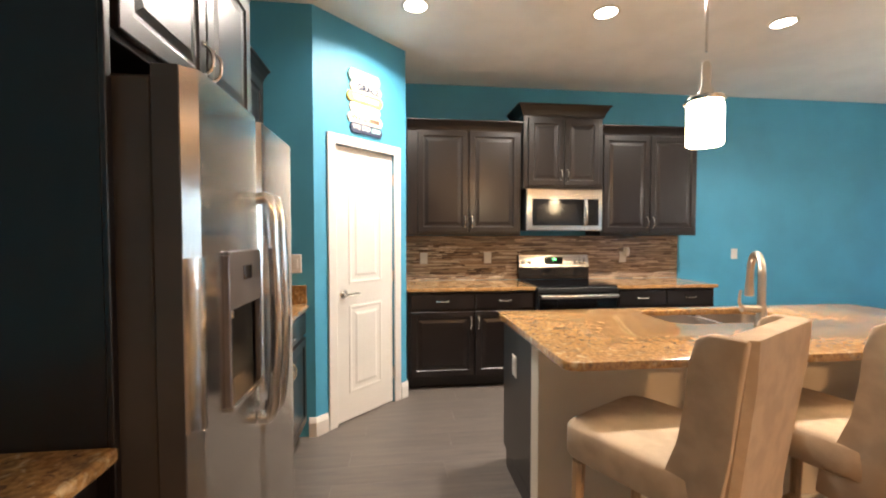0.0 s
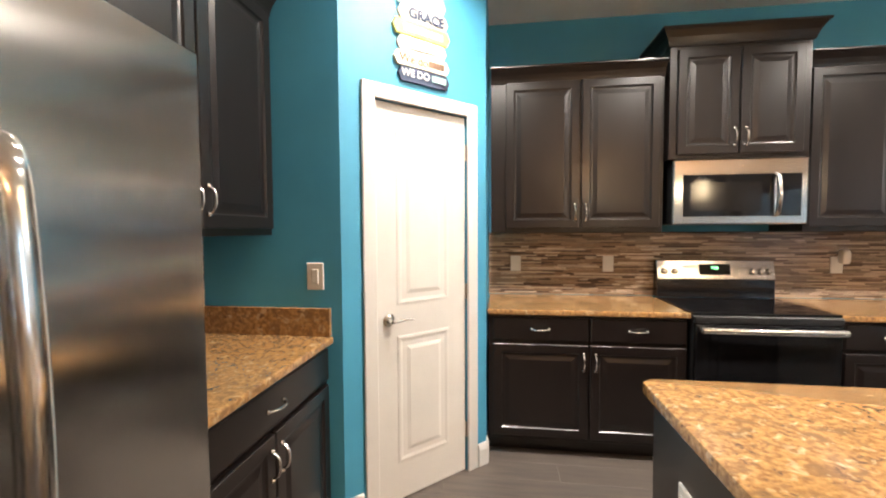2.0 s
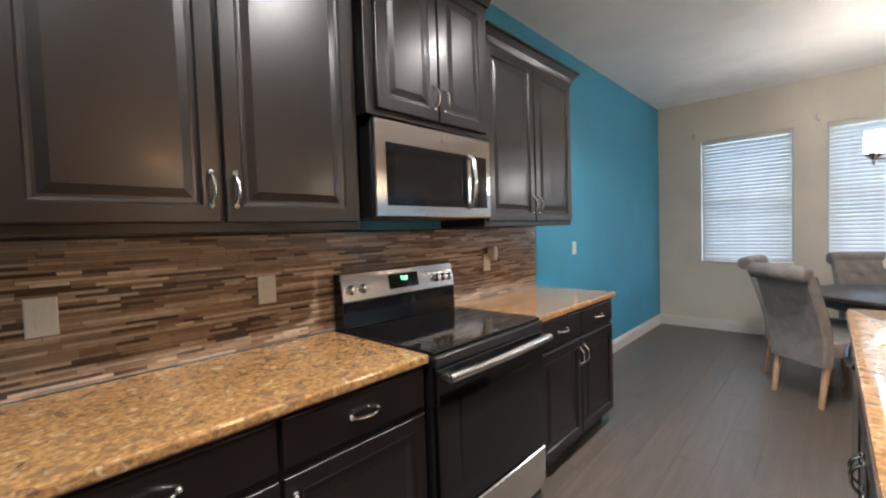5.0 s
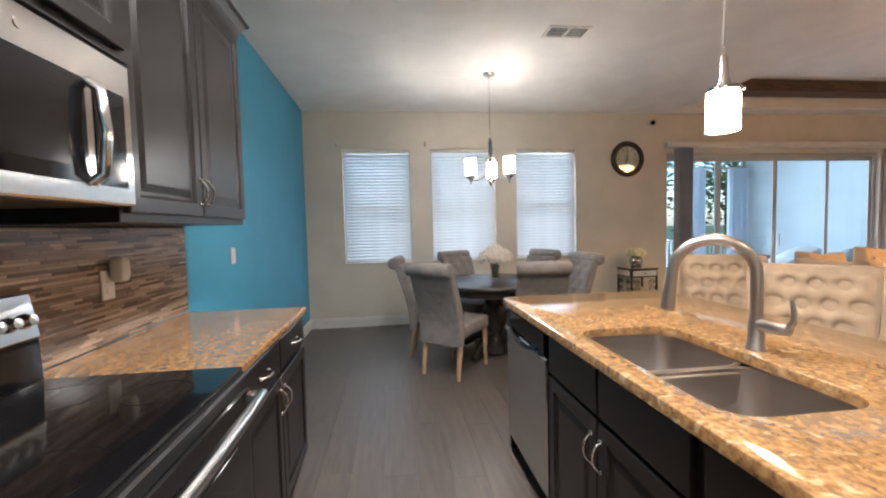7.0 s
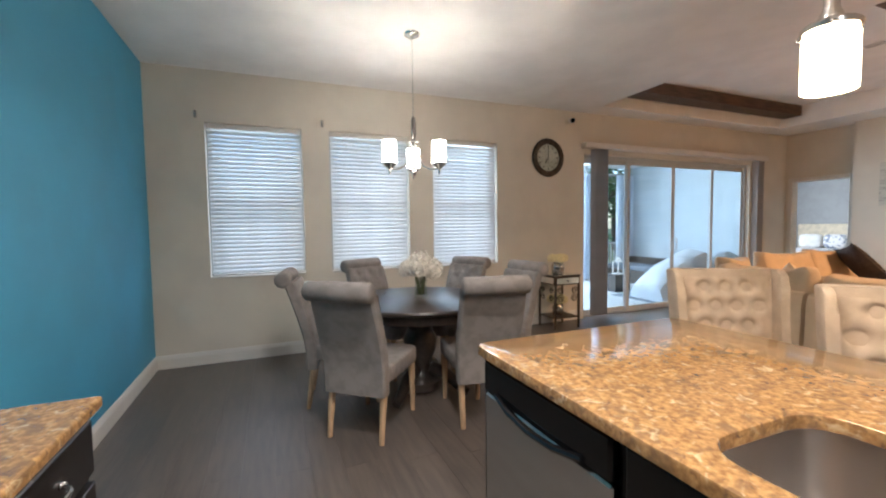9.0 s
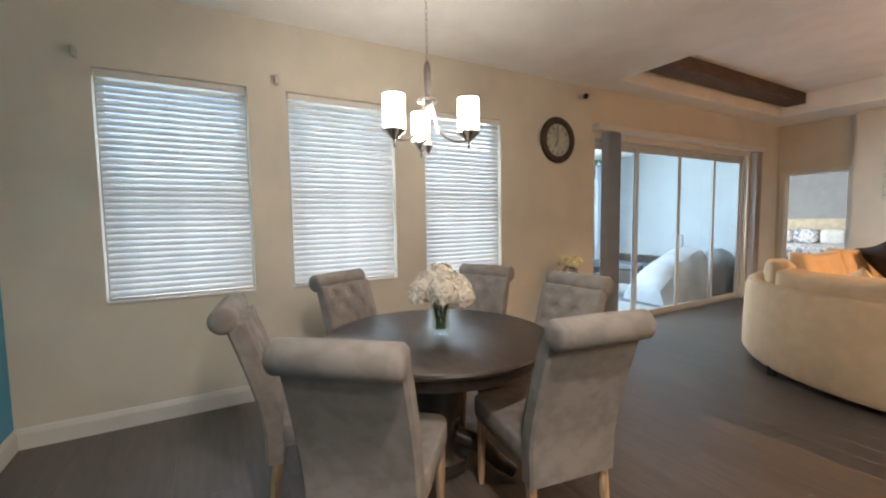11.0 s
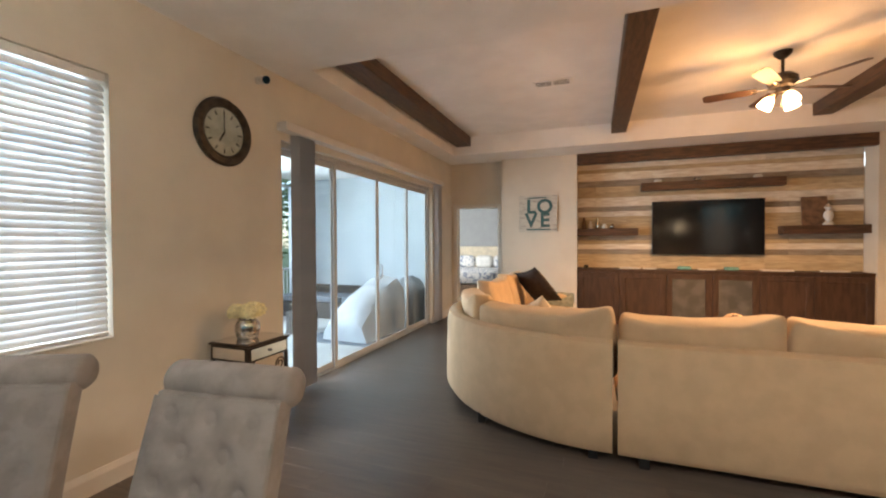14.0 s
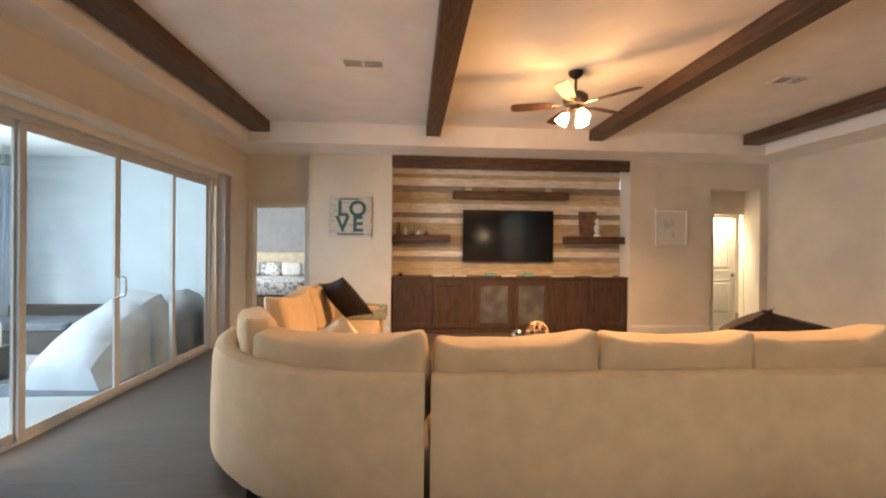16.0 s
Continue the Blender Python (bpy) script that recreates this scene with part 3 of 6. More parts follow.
UZ0, UZ1 = 1.38, 2.39
UG = "espresso wall cabinets"
LBL = "dark espresso raised-panel wall cabinet with nickel pulls"
cabinet("wall_cabinet", LBL, 1.10, 0.33, UZ0, UZ1, pose(-1.545, 0, 0), [(0.10, 0.575, 1.41, 2.37, "br"), (0.59, 1.075, 1.41, 2.37, "bl")], crown=(False, False, 0.075), group=UG)
cabinet("wall_cabinet", "taller espresso wall cabinet above the microwave", 0.80, 0.385, 1.835, 2.545, pose(-0.437, 0, 0),
        [(0.045, 0.395, 1.86, 2.50, "br"), (0.405, 0.755, 1.86, 2.50, "bl")], crown=(True, True, 0.085), group=UG)
cabinet("wall_cabinet", LBL, 1.035, 0.33, UZ0, UZ1, pose(0.375, 0, 0), [(0.02, 0.51, 1.41, 2.37, "br"), (0.52, 1.015, 1.41, 2.37, "bl")], crown=(False, True, 0.075), group=UG)
WM = pose(NX, -2.335, 0, 0, 0, 90)
cabinet("wall_cabinet", LBL, 0.965, 0.362, UZ0, UZ1, WM, [(0.02, 0.475, 1.41, 2.37, "br"), (0.485, 0.945, 1.41, 2.37, "bl")], crown=(False, False, 0.075), group=UG)
cabinet("wall_cabinet", "deep espresso cabinet above the refrigerator", 0.905, 0.60, 1.83, 2.39, pose(NX, -3.248, 0, 0, 0, 90),
        [(0.02, 0.46, 1.85, 2.37, "br"), (0.47, 0.89, 1.85, 2.37, "bl")], crown=(True, False, 0.075), group=UG)
ep = thing("end_panel", "tall espresso end panel beside the refrigerator", "panel", (NX, -3.28, 0))
part("panel", box(NX + 0.002, -2.30, -3.268, -3.252, 0, 2.39, 0.002), M_CAB, ep, world=True)
part("edge_strip", box(-2.2985, -2.285, -3.272, -3.251, 0, 2.39, 0.002), M_CAB, ep, world=True)
BG = "espresso base cabinets"
BL = "dark espresso base cabinet with drawers, doors and nickel pulls"
cabinet("base_cabinet", BL, 1.16, 0.61, 0, 0.878, pose(-1.555, 0, 0), [(0.03, 0.595, 0.125, 0.70, "tr"), (0.61, 1.145, 0.125, 0.70, "tl")],
        [(0.03, 0.595, 0.725, 0.865), (0.61, 1.145, 0.725, 0.865)], toe=0.10, group=BG)
cabinet("base_cabinet", BL, 1.00, 0.61, 0, 0.878, pose(0.395, 0, 0), [(0.02, 0.495, 0.125, 0.70, "tr"), (0.505, 0.98, 0.125, 0.70, "tl")],
        [(0.02, 0.495, 0.725, 0.865), (0.505, 0.98, 0.725, 0.865)], toe=0.10, group=BG)
cabinet("base_cabinet", BL, 0.955, 0.62, 0, 0.878, WM, [(0.02, 0.47, 0.125, 0.70, "tr"), (0.48, 0.93, 0.125, 0.70, "tl")],
        [(0.02, 0.93, 0.725, 0.865)], toe=0.10, group=BG)
cabinet("base_cabinet", "dark espresso base cabinet beside the refrigerator panel", 0.985, 0.58, 0, 0.878, pose(NX, -4.26, 0, 0, 0, 90),
        [(0.02, 0.47, 0.125, 0.70, "tr"), (0.48, 0.94, 0.125, 0.70, "tl")], [(0.02, 0.94, 0.725, 0.865)], toe=0.10, group=BG)


def slab(name, label, x0, x1, y0, y1, back=()):
    c = thing(name, label, "countertop", (x0, y1, 0.88))
    part("top", box(x0, x1, y0, y1, 0.880, 0.914, 0.008, seg=2), M_GRANITE, c, world=True)
    for b in back:
        part("backsplash_lip", box(*b, 0.003), M_GRANITE, c, world=True)
    return c


slab("countertop", "speckled gold granite countertop between pantry and range", -1.562, -0.392, -0.645, -0.012)
slab("countertop", "speckled gold granite countertop between range and blue wall", 0.390, 1.415, -0.645, -0.012)
slab("countertop", "speckled gold granite countertop by the pantry wall", NX + 0.012, -2.245, -2.325, -1.372, [(NX + 0.014, -2.255, -1.394, -1.370, 0.915, 1.045)])
slab("countertop", "speckled gold granite countertop beside the refrigerator panel", NX + 0.012, -2.275, -4.27, -3.270)


# ---- island ----
def rrect(px, py, hx, hy, r):
    qx, qy = abs(px) - hx + r, abs(py) - hy + r
    return math.hypot(max(qx, 0), max(qy, 0)) + min(max(qx, qy), 0) - r


IX0, IX1, IY0, IY1 = -1.04, 1.425, -2.815, -1.77
SX0, SX1, SY0, SY1 = -0.185, 0.60, -2.25, -1.86


def reach(c, ang, test):
    lo, hi = 0.0, 4.0
    for _ in range(40):
        mid = (lo + hi) / 2
        lo, hi = (mid, hi) if test(c[0] + mid * math.cos(ang), c[1] + mid * math.sin(ang)) < 0 else (lo, mid)
    return (c[0] + lo * math.cos(ang), c[1] + lo * math.sin(ang))


def ring_top(c, outer, inner, z0, z1, extra, soft=0.007):
    angs = sorted([2 * math.pi * i / 96 for i in range(96)] + extra)
    bm = bmesh.new()
    prof = []
    for test, sg in ((outer, 1), (inner, -1)):
        for dz, ins in ((z0, 0.0), (z1 - soft, 0.0), (z1 - soft * 0.3, soft * 0.3), (z1, soft)):
            prof.append([bm.verts.new((*reach(c, a, lambda x, y: test(x, y) + sg * ins), dz)) for a in angs])
    order = [prof[0], prof[1], prof[2], prof[3], prof[7], prof[6], prof[5], prof[4], prof[0]]
    n = len(angs)
    for a, b in zip(order, order[1:]):
        for i in range(n):
            bm.faces.new((a[i], a[(i + 1) % n], b[(i + 1) % n], b[i]))
    return bm


scx, scy = (SX0 + SX1) / 2, (SY0 + SY1) / 2
icx, icy = (IX0 + IX1) / 2, (IY0 + IY1) / 2
f_out = lambda x, y: rrect(x - icx, y - icy, (IX1 - IX0) / 2, (IY1 - IY0) / 2, 0.05)
f_in = lambda x, y: rrect(x - scx, y - scy, (SX1 - SX0) / 2, (SY1 - SY0) / 2, 0.09)
corners = [math.atan2(y - scy, x - scx) % (2 * math.pi) + k for x in (IX0, IX1) for y in (IY0, IY1) for k in (-0.02, 0.0, 0.02)]
it = thing("island_countertop", "speckled gold granite island top with sink cut-out", "countertop", (icx, icy, 0.88))
part("top", ring_top((scx, scy), f_out, f_in, 0.880, 0.914, corners), M_GRANITE, it, world=True, smooth=True)
sk = thing("sink", "double-bowl stainless undermount sink in the island", "sink", (scx, scy, 0.68))
for bx0, bx1, nm in ((SX0 - 0.01, 0.185, "bowl"), (0.215, SX1 + 0.01, "bowl")):
    bm = bmesh.new()
    bcx, bcy = (bx0 + bx1) / 2, (SY0 + SY1) / 2
    loops = []
    for ins, z in ((-0.02, 0.878), (0.0, 0.876), (0.008, 0.74), (0.03, 0.70), (0.10, 0.692), (0.14, 0.690)):
        f = lambda x, y: rrect(x - bcx, y - bcy, (bx1 - bx0) / 2, (SY1 - SY0) / 2 + 0.01, 0.075) + ins
        loops.append([bm.verts.new((*reach((bcx, bcy), 2 * math.pi * i / 48, f), z)) for i in range(48)])
    for a, b in zip(loops, loops[1:]):
        for i in range(48):
            bm.faces.new((a[i], a[(i + 1) % 48], b[(i + 1) % 48], b[i]))
    bm.faces.new(loops[-1])
    bowl = part(nm, bm, M_SINK, sk, "brushed stainless bowl", world=True, smooth=True)
    bowl.modifiers.new("wall", "SOLIDIFY").thickness = 0.002
    part("drain", lathe([(0.045, 0.0), (0.043, 0.004), (0.02, 0.002), (0.0, 0.002)], (bcx, bcy, 0.691), 20), M_NICKEL, bowl, world=True)
part("divider", box(0.178, 0.222, SY0 + 0.01, SY1 - 0.01, 0.70, 0.868, 0.012, seg=3), M_SINK, sk, world=True, smooth=True)
fa = thing("faucet", "brushed nickel gooseneck pull-down kitchen faucet", "faucet", (0.235, -2.315, 0.914), -22)
part("base", lathe([(0.030, 0), (0.030, 0.008), (0.025, 0.014), (0.023, 0.09), (0.020, 0.11), (0.0, 0.112)]), M_SINK, fa, smooth=True)
gp = [(0, 0, 0.10), (0, 0, 0.245)] + [(0.02 * (1 - math.cos(a)), 0.12 * (1 - math.cos(a)), 0.245 + 0.12 * math.sin(a)) for a in [math.pi * i / 14 for i in range(1, 14)]] + [(0.04, 0.245, 0.20)]
part("neck", tube(gp, 0.019, 12), M_SINK, fa, smooth=True)
part("spray_head", tube([(0.04, 0.244, 0.215), (0.041, 0.248, 0.18), (0.043, 0.254, 0.12)], 0.019, 12, r1=0.024), M_SINK, fa, smooth=True)
barrel = part("handle_barrel", tube([(-0.015, -0.006, 0.085), (-0.085, -0.034, 0.088), (-0.105, -0.042, 0.09)], 0.021, 12, r1=0.018), M_SINK, fa, smooth=True)
part("lever", tube(smooth_line([(-0.095, -0.038, 0.095), (-0.115, -0.046, 0.115), (-0.118, -0.048, 0.145), (-0.112, -0.046, 0.185)]), 0.010, 10, r1=0.006), M_SINK, barrel, smooth=True)
isl = thing("kitchen_island", "dark espresso kitchen island with beige back wall", "kitchen island", (icx, -2.1, 0))
part("cabinet_box", box(-1.005, -0.225, -2.36, -1.81, 0.101, 0.879, 0.002), M_CAB, isl, world=True)
part("sink_cabinet_box", box(-0.223, 0.735, -2.36, -1.81, 0.101, 0.66, 0.002), M_CAB, isl, world=True)
part("front_rail", box(-0.223, 0.735, -1.845, -1.81, 0.661, 0.879, 0.002), M_CAB, isl, world=True)
part("back_rail", box(-0.223, 0.735, -2.36, -2.325, 0.661, 0.879, 0.002), M_CAB, isl, world=True)
part("toe_kick", box(-1.005, 0.735, -2.36, -1.875, 0, 0.10), M_CAB, isl, world=True)
part("end_panel", box(1.385, 1.41, -2.36, -1.81, 0.0, 0.879, 0.002), M_CAB, isl, world=True)
part("back_wall", box(-1.02, 1.41, -2.46, -2.362, 0, 0.879, 0.003), M_BEIGE, isl, "beige painted knee wall", world=True)
part("baseboard", box(-1.03, 1.42, -2.474, -2.461, 0, 0.10, 0.004), M_WHITE, isl, world=True)
im = pose(0.735, -1.81, 0, 0, 0, 180)
for x0, x1, s in ((0.02, 0.44, "tr"), (0.45, 0.875, "tl"), (0.915, 1.31, "tr"), (1.32, 1.72, "tl")):
    d = part("door", rings(x1 - x0, 0.565, DOORP, im @ pose((x0 + x1) / 2, -0.001, 0.4075)), M_CAB, isl, world=True)
    part("drawer_front", rings(x1 - x0, 0.16, DRAWP, im @ pose((x0 + x1) / 2, -0.001, 0.785)), M_CAB, isl, world=True)
    bar_pull(d, x1 - 0.027 if s == "tr" else x0 + 0.027, -0.021, 0.585, True, im)
dw = thing("dishwasher", "stainless dishwasher with black control strip", "dishwasher", (1.07, -2.08, 0))
part("tub", box(0.752, 1.378, -2.34, -1.825, 0.10, 0.872, 0.004), M_BLACKP, dw, world=True)
part("door_panel", box(0.757, 1.373, -1.824, -1.792, 0.11, 0.745, 0.006), M_STEEL, dw, "brushed stainless door", world=True)
part("control_strip", box(0.757, 1.373, -1.824, -1.786, 0.752, 0.868, 0.008), M_BLACK, dw, "glossy black control strip", world=True)
part("pocket_handle", tube([(0.85, -1.786, 0.765), (0.95, -1.772, 0.748), (1.065, -1.768, 0.742), (1.18, -1.772, 0.748), (1.28, -1.786, 0.765)], 0.011), M_BLACK, dw, world=True, smooth=True)
part("toe_kick", box(0.757, 1.373, -1.90, -1.87, 0.0, 0.10), M_BLACKP, dw, world=True)


# ---- appliances ----
fr = thing("refrigerator", "side-by-side stainless refrigerator with water dispenser", "refrigerator", (-2.5, -2.80, 0))
part("case", box(-2.86, -2.205, -3.245, -2.352, 0.02, 1.745, 0.008), M_DARKSTEEL, fr, "dark grey case", world=True)
FX = -2.115


def bowed(y0, y1, z0, z1, cut=None):
    """A fridge door whose front bows out a little, rounded along its upright edges."""
    n = 18
    out = [(-2.203, y0), (-2.203, y1)]
    for i in range(n + 1):
        u = 1 - 2 * i / n
        edge = 0.030 * max(0, abs(u) - 0.86) ** 2 / 0.14 ** 2
        out.append((FX - edge + 0.003 * (1 - u * u), (y0 + y1) / 2 + u * (y1 - y0) / 2))
    return prism(out, z0, z1)


part("door", bowed(-2.795, -2.350, 0.06, 1.765), M_STEEL, fr, "brushed stainless refrigerator door", world=True, smooth=True)
DY0, DY1, DZ0, DZ1 = -3.10, -2.865, 0.92, 1.33
bm = bowed(-3.250, -2.803, 0.06, DZ0)
join(bm, bowed(-3.250, -2.803, DZ1, 1.765))
n = 10
for a, b in ((-3.250, DY0), (DY1, -2.803)):
    out = [(-2.203, a), (-2.203, b)]
    for i in range(n + 1):
        y = b + (a - b) * i / n
        u = (y + 3.0265) / 0.2235
        edge = 0.030 * max(0, abs(u) - 0.86) ** 2 / 0.14 ** 2
        out.append((FX - edge + 0.003 * (1 - u * u), y))
    prism(out, DZ0, DZ1, bm=bm)
fd = part("door", bm, M_STEEL, fr, "brushed stainless freezer door with dispenser", world=True, smooth=True)
bm = box(-2.20, -2.185, DY0, DY1, DZ0, DZ1)
box(-2.185, FX + 0.012, DY0, DY1, DZ1 - 0.13, DZ1, 0.004, bm=bm)
part("dispenser_recess", bm, M_BLACKP, fd, "black dispenser recess", world=True)
part("dispenser_panel", box(FX + 0.006, FX + 0.018, DY0 - 0.006, DY1 + 0.006, DZ1 - 0.15, DZ1 + 0.01, 0.004), M_GREYP, fd, "grey control panel", world=True)
part("dispenser_display", box(FX + 0.018, FX + 0.020, -3.01, -2.945, DZ1 - 0.075, DZ1 - 0.035), M_BLACK, fd, world=True)
part("drip_tray", box(-2.18, FX + 0.024, DY0 - 0.004, DY1 + 0.004, DZ0 - 0.014, DZ0 + 0.006, 0.004), M_NICKEL, fd, world=True)
for z0, z1, y0, y1 in ((DZ0, DZ1, DY0 - 0.012, DY0), (DZ0, DZ1, DY1, DY1 + 0.012)):
    part("dispenser_trim", box(FX - 0.01, FX + 0.018, y0, y1, z0, z1, 0.003), M_GREYP, fd, world=True)
part("dispenser_spout", tube([(-2.15, -2.985, DZ1 - 0.12), (-2.15, -2.985, DZ1 - 0.19)], 0.016, 10), M_NICKEL, fd, world=True, smooth=True)
for y, dn in ((-2.845, -1), (-2.755, 1)):
    pts = [(FX + 0.006, y, 0.785), (FX + 0.042, y, 0.795), (FX + 0.058, y, 0.93), (FX + 0.064, y, 1.13), (FX + 0.058, y, 1.34), (FX + 0.044, y, 1.49), (FX + 0.006, y, 1.50)]
    part("handle", tube(smooth_line(pts), 0.020, 14), M_STEEL, fr, "curved stainless door handle", world=True, smooth=True)
part("badge", lathe([(0.018, 0), (0.018, 0.004), (0, 0.005)], m=pose(FX - 0.004, -2.42, 1.66, 0, 90, 0)), M_NICKEL, fr, "round metal badge", world=True)
part("door_side", box(-2.203, -2.146, -3.2545, -3.2506, 0.06, 1.765), M_DARKSTEEL, fr, "dark grey door edge", world=True)
part("toe_grille", box(-2.25, -2.20, -3.24, -2.36, 0.0, 0.055), M_BLACKP, fr, world=True)

rg = thing("range", "stainless and black glass-top electric range", "range", (0, -0.33, 0))
part("body", box(-0.383, 0.378, -0.64, -0.02, 0.02, 0.905, 0.003), M_BLACKP, rg, world=True)
part("cooktop", box(-0.386, 0.381, -0.655, -0.095, 0.905, 0.920, 0.005), M_BLACK, rg, "black ceramic glass cooktop", world=True)
bm = prism([(-0.09, 0.920), (-0.016, 0.920), (-0.016, 1.175), (-0.06, 1.175), (-0.085, 1.04)], -0.383, 0.378)
bm.transform(Matrix(((0, 0, 1, 0), (1, 0, 0, 0), (0, 1, 0, 0), (0, 0, 0, 1))))
part("backguard", bm, M_BLACK, rg, world=True)
TLT = pose(0, -0.0745, 1.112, -10.5, 0, 0)
cp = part("control_panel", box(-0.383, 0.378, -0.006, 0.004, -0.066, 0.066, 0.003, m=TLT), M_STEEL, rg, "brushed stainless control panel", world=True)
disp = part("display", box(-0.105, 0.095, -0.010, -0.006, -0.036, 0.04, 0.002, m=TLT), M_BLACK, cp, "black display with green clock", world=True)
letters("7:00", 0.028, TLT @ pose(-0.005, -0.0105, 0.012, 90, 0, 0), M_GREEN, disp, "clock_digits", 0.0005)
for kx in (-0.335, -0.265, 0.235, 0.285, 0.335):
    part("knob", lathe([(0.022, 0), (0.022, 0.006), (0.017, 0.010), (0.015, 0.028), (0, 0.030)], m=TLT @ pose(kx, -0.006, -0.012, 90, 0, 0)), M_NICKEL, cp, world=True, smooth=True)
for bx, by, br in ((-0.2, -0.25, 0.08), (0.2, -0.25, 0.10), (-0.19, -0.5, 0.11), (0.2, -0.5, 0.085)):
    bm = lathe([(br, 0), (br, 0.0006), (br - 0.003, 0.0006), (br - 0.003, 0.0), (br, 0)], (bx, by, 0.9202), 32, caps=False)
    part("burner_ring", bm, M_TV, rg, world=True)
part("front_rail", box(-0.386, 0.381, -0.672, -0.64, 0.862, 0.905, 0.006), M_BLACKP, rg, world=True)
od = part("oven_door", box(-0.380, 0.375, -0.672, -0.642, 0.285, 0.858, 0.006), M_BLACK, rg, "black glass oven door", world=True)
part("oven_window", box(-0.26, 0.255, -0.6745, -0.672, 0.40, 0.72, 0.001), M_BLACK, od, world=True)
hb = tube([(-0.365, -0.715, 0.832), (-0.2, -0.722, 0.832), (0, -0.725, 0.832), (0.2, -0.722, 0.832), (0.36, -0.715, 0.832)], 0.019, 12)
for hx in (-0.35, 0.345):
    box(hx - 0.018, hx + 0.018, -0.72, -0.672, 0.818, 0.846, 0.004, bm=hb)
part("handle", hb, M_STEEL, od, "wide stainless bar handle", world=True, smooth=True)
part("storage_drawer", box(-0.380, 0.375, -0.672, -0.642, 0.075, 0.272, 0.006), M_STEEL, rg, "stainless storage drawer", world=True)

mw = thing("microwave", "stainless over-the-range microwave with black glass window", "microwave", (-0.02, -0.2, 1.43))
part("body", box(-0.400, 0.362, -0.36, -0.005, 1.425, 1.832, 0.004), M_BLACKP, mw, world=True)
part("front", box(-0.402, 0.364, -0.385, -0.361, 1.427, 1.83, 0.005), M_STEEL, mw, "brushed stainless front", world=True)
part("window", box(-0.345, 0.175, -0.388, -0.385, 1.475, 1.735, 0.001), M_BLACK, mw, "black glass window", world=True)
part("window_mesh", box(-0.305, 0.105, -0.390, -0.388, 1.51, 1.685, 0.001), M_TV, mw, "grey see-through mesh", world=True)
part("control_panel", box(0.205, 0.328, -0.388, -0.385, 1.475, 1.735, 0.001), M_BLACK, mw, "black touch panel", world=True)
part("handle", tube([(0.185, -0.386, 1.478), (0.185, -0.415, 1.50), (0.187, -0.425, 1.605), (0.185, -0.415, 1.71), (0.185, -0.386, 1.732)], 0.014, 10), M_STEEL, mw, world=True, smooth=True)
part("badge", lathe([(0.012, 0), (0.012, 0.002), (0, 0.0025)], m=pose(0.0, -0.385, 1.785, 90, 0, 0)), M_NICKEL, mw, world=True)


# ---- plates, vents, cans ----
def plate(name, label, m, w, h, kind):
    p = thing(name, label, "outlet" if kind == "outlet" else "switch")
    p.matrix_basis = m
    part("cover_plate", rings(w, h, [(0, 0), (0, 0.004), (0.004, 0.007)]), M_WHITE, p)
    if kind == "outlet":
        for z in (-0.021, 0.021):
            part("socket", rings(0.03, 0.026, [(0, 0.006), (0, 0.009), (0.003, 0.010)], pose(0, 0, z)), M_WHITE, p)
    else:
        part("rocker", rings(0.033, 0.066, [(0, 0.006), (0, 0.010), (0.004, 0.012)]), M_WHITE, p)


for x, kd in ((-1.366, "outlet"), (-0.698, "outlet"), (0.80, "outlet")):
    plate("wall_outlet", "white outlet plate on the mosaic backsplash", pose(x, -0.013, 1.146), 0.075, 0.115, kd)
pl = thing("plug_in", "white plug-in warmer in an outlet", "plug", (0.80, -0.022, 1.16))
part("warmer_body", puff(0.02, -0.03, 0.045, 0.026, 0.03, 0.05, 0.5), M_WHITE, pl, smooth=True)
plate("wall_outlet", "white outlet plate on the blue wall", pose(2.142, -0.001, 1.173), 0.075, 0.115, "outlet")
plate("light_switch", "white rocker switch on the blue pantry wall", pose(-2.33, -1.367, 1.19), 0.08, 0.125, "switch")
plate("wall_outlet", "white outlet on the island end panel", pose(-1.006, -2.05, 0.66, 0, 0, -90), 0.075, 0.115, "outlet")
plate("wall_outlet", "white outlet plate under the windows", pose(WX - 0.001, -1.45, 0.40, 0, 0, -90), 0.075, 0.115, "outlet")

for cx, cy in CAN_SPOTS:
    c = thing("recessed_light", "lit recessed ceiling can light with white trim", "ceiling light", (cx, cy, CEIL), group="kitchen can lights")
    part("trim_ring", lathe([(0.095, -0.001), (0.095, -0.007), (0.078, -0.010), (0.072, -0.002)], n=32), M_WHITE, c, smooth=True)
    part("lens", lathe([(0.071, -0.002), (0.071, -0.006), (0.0, -0.007)], n=32), M_CAN, c, "glowing lens")


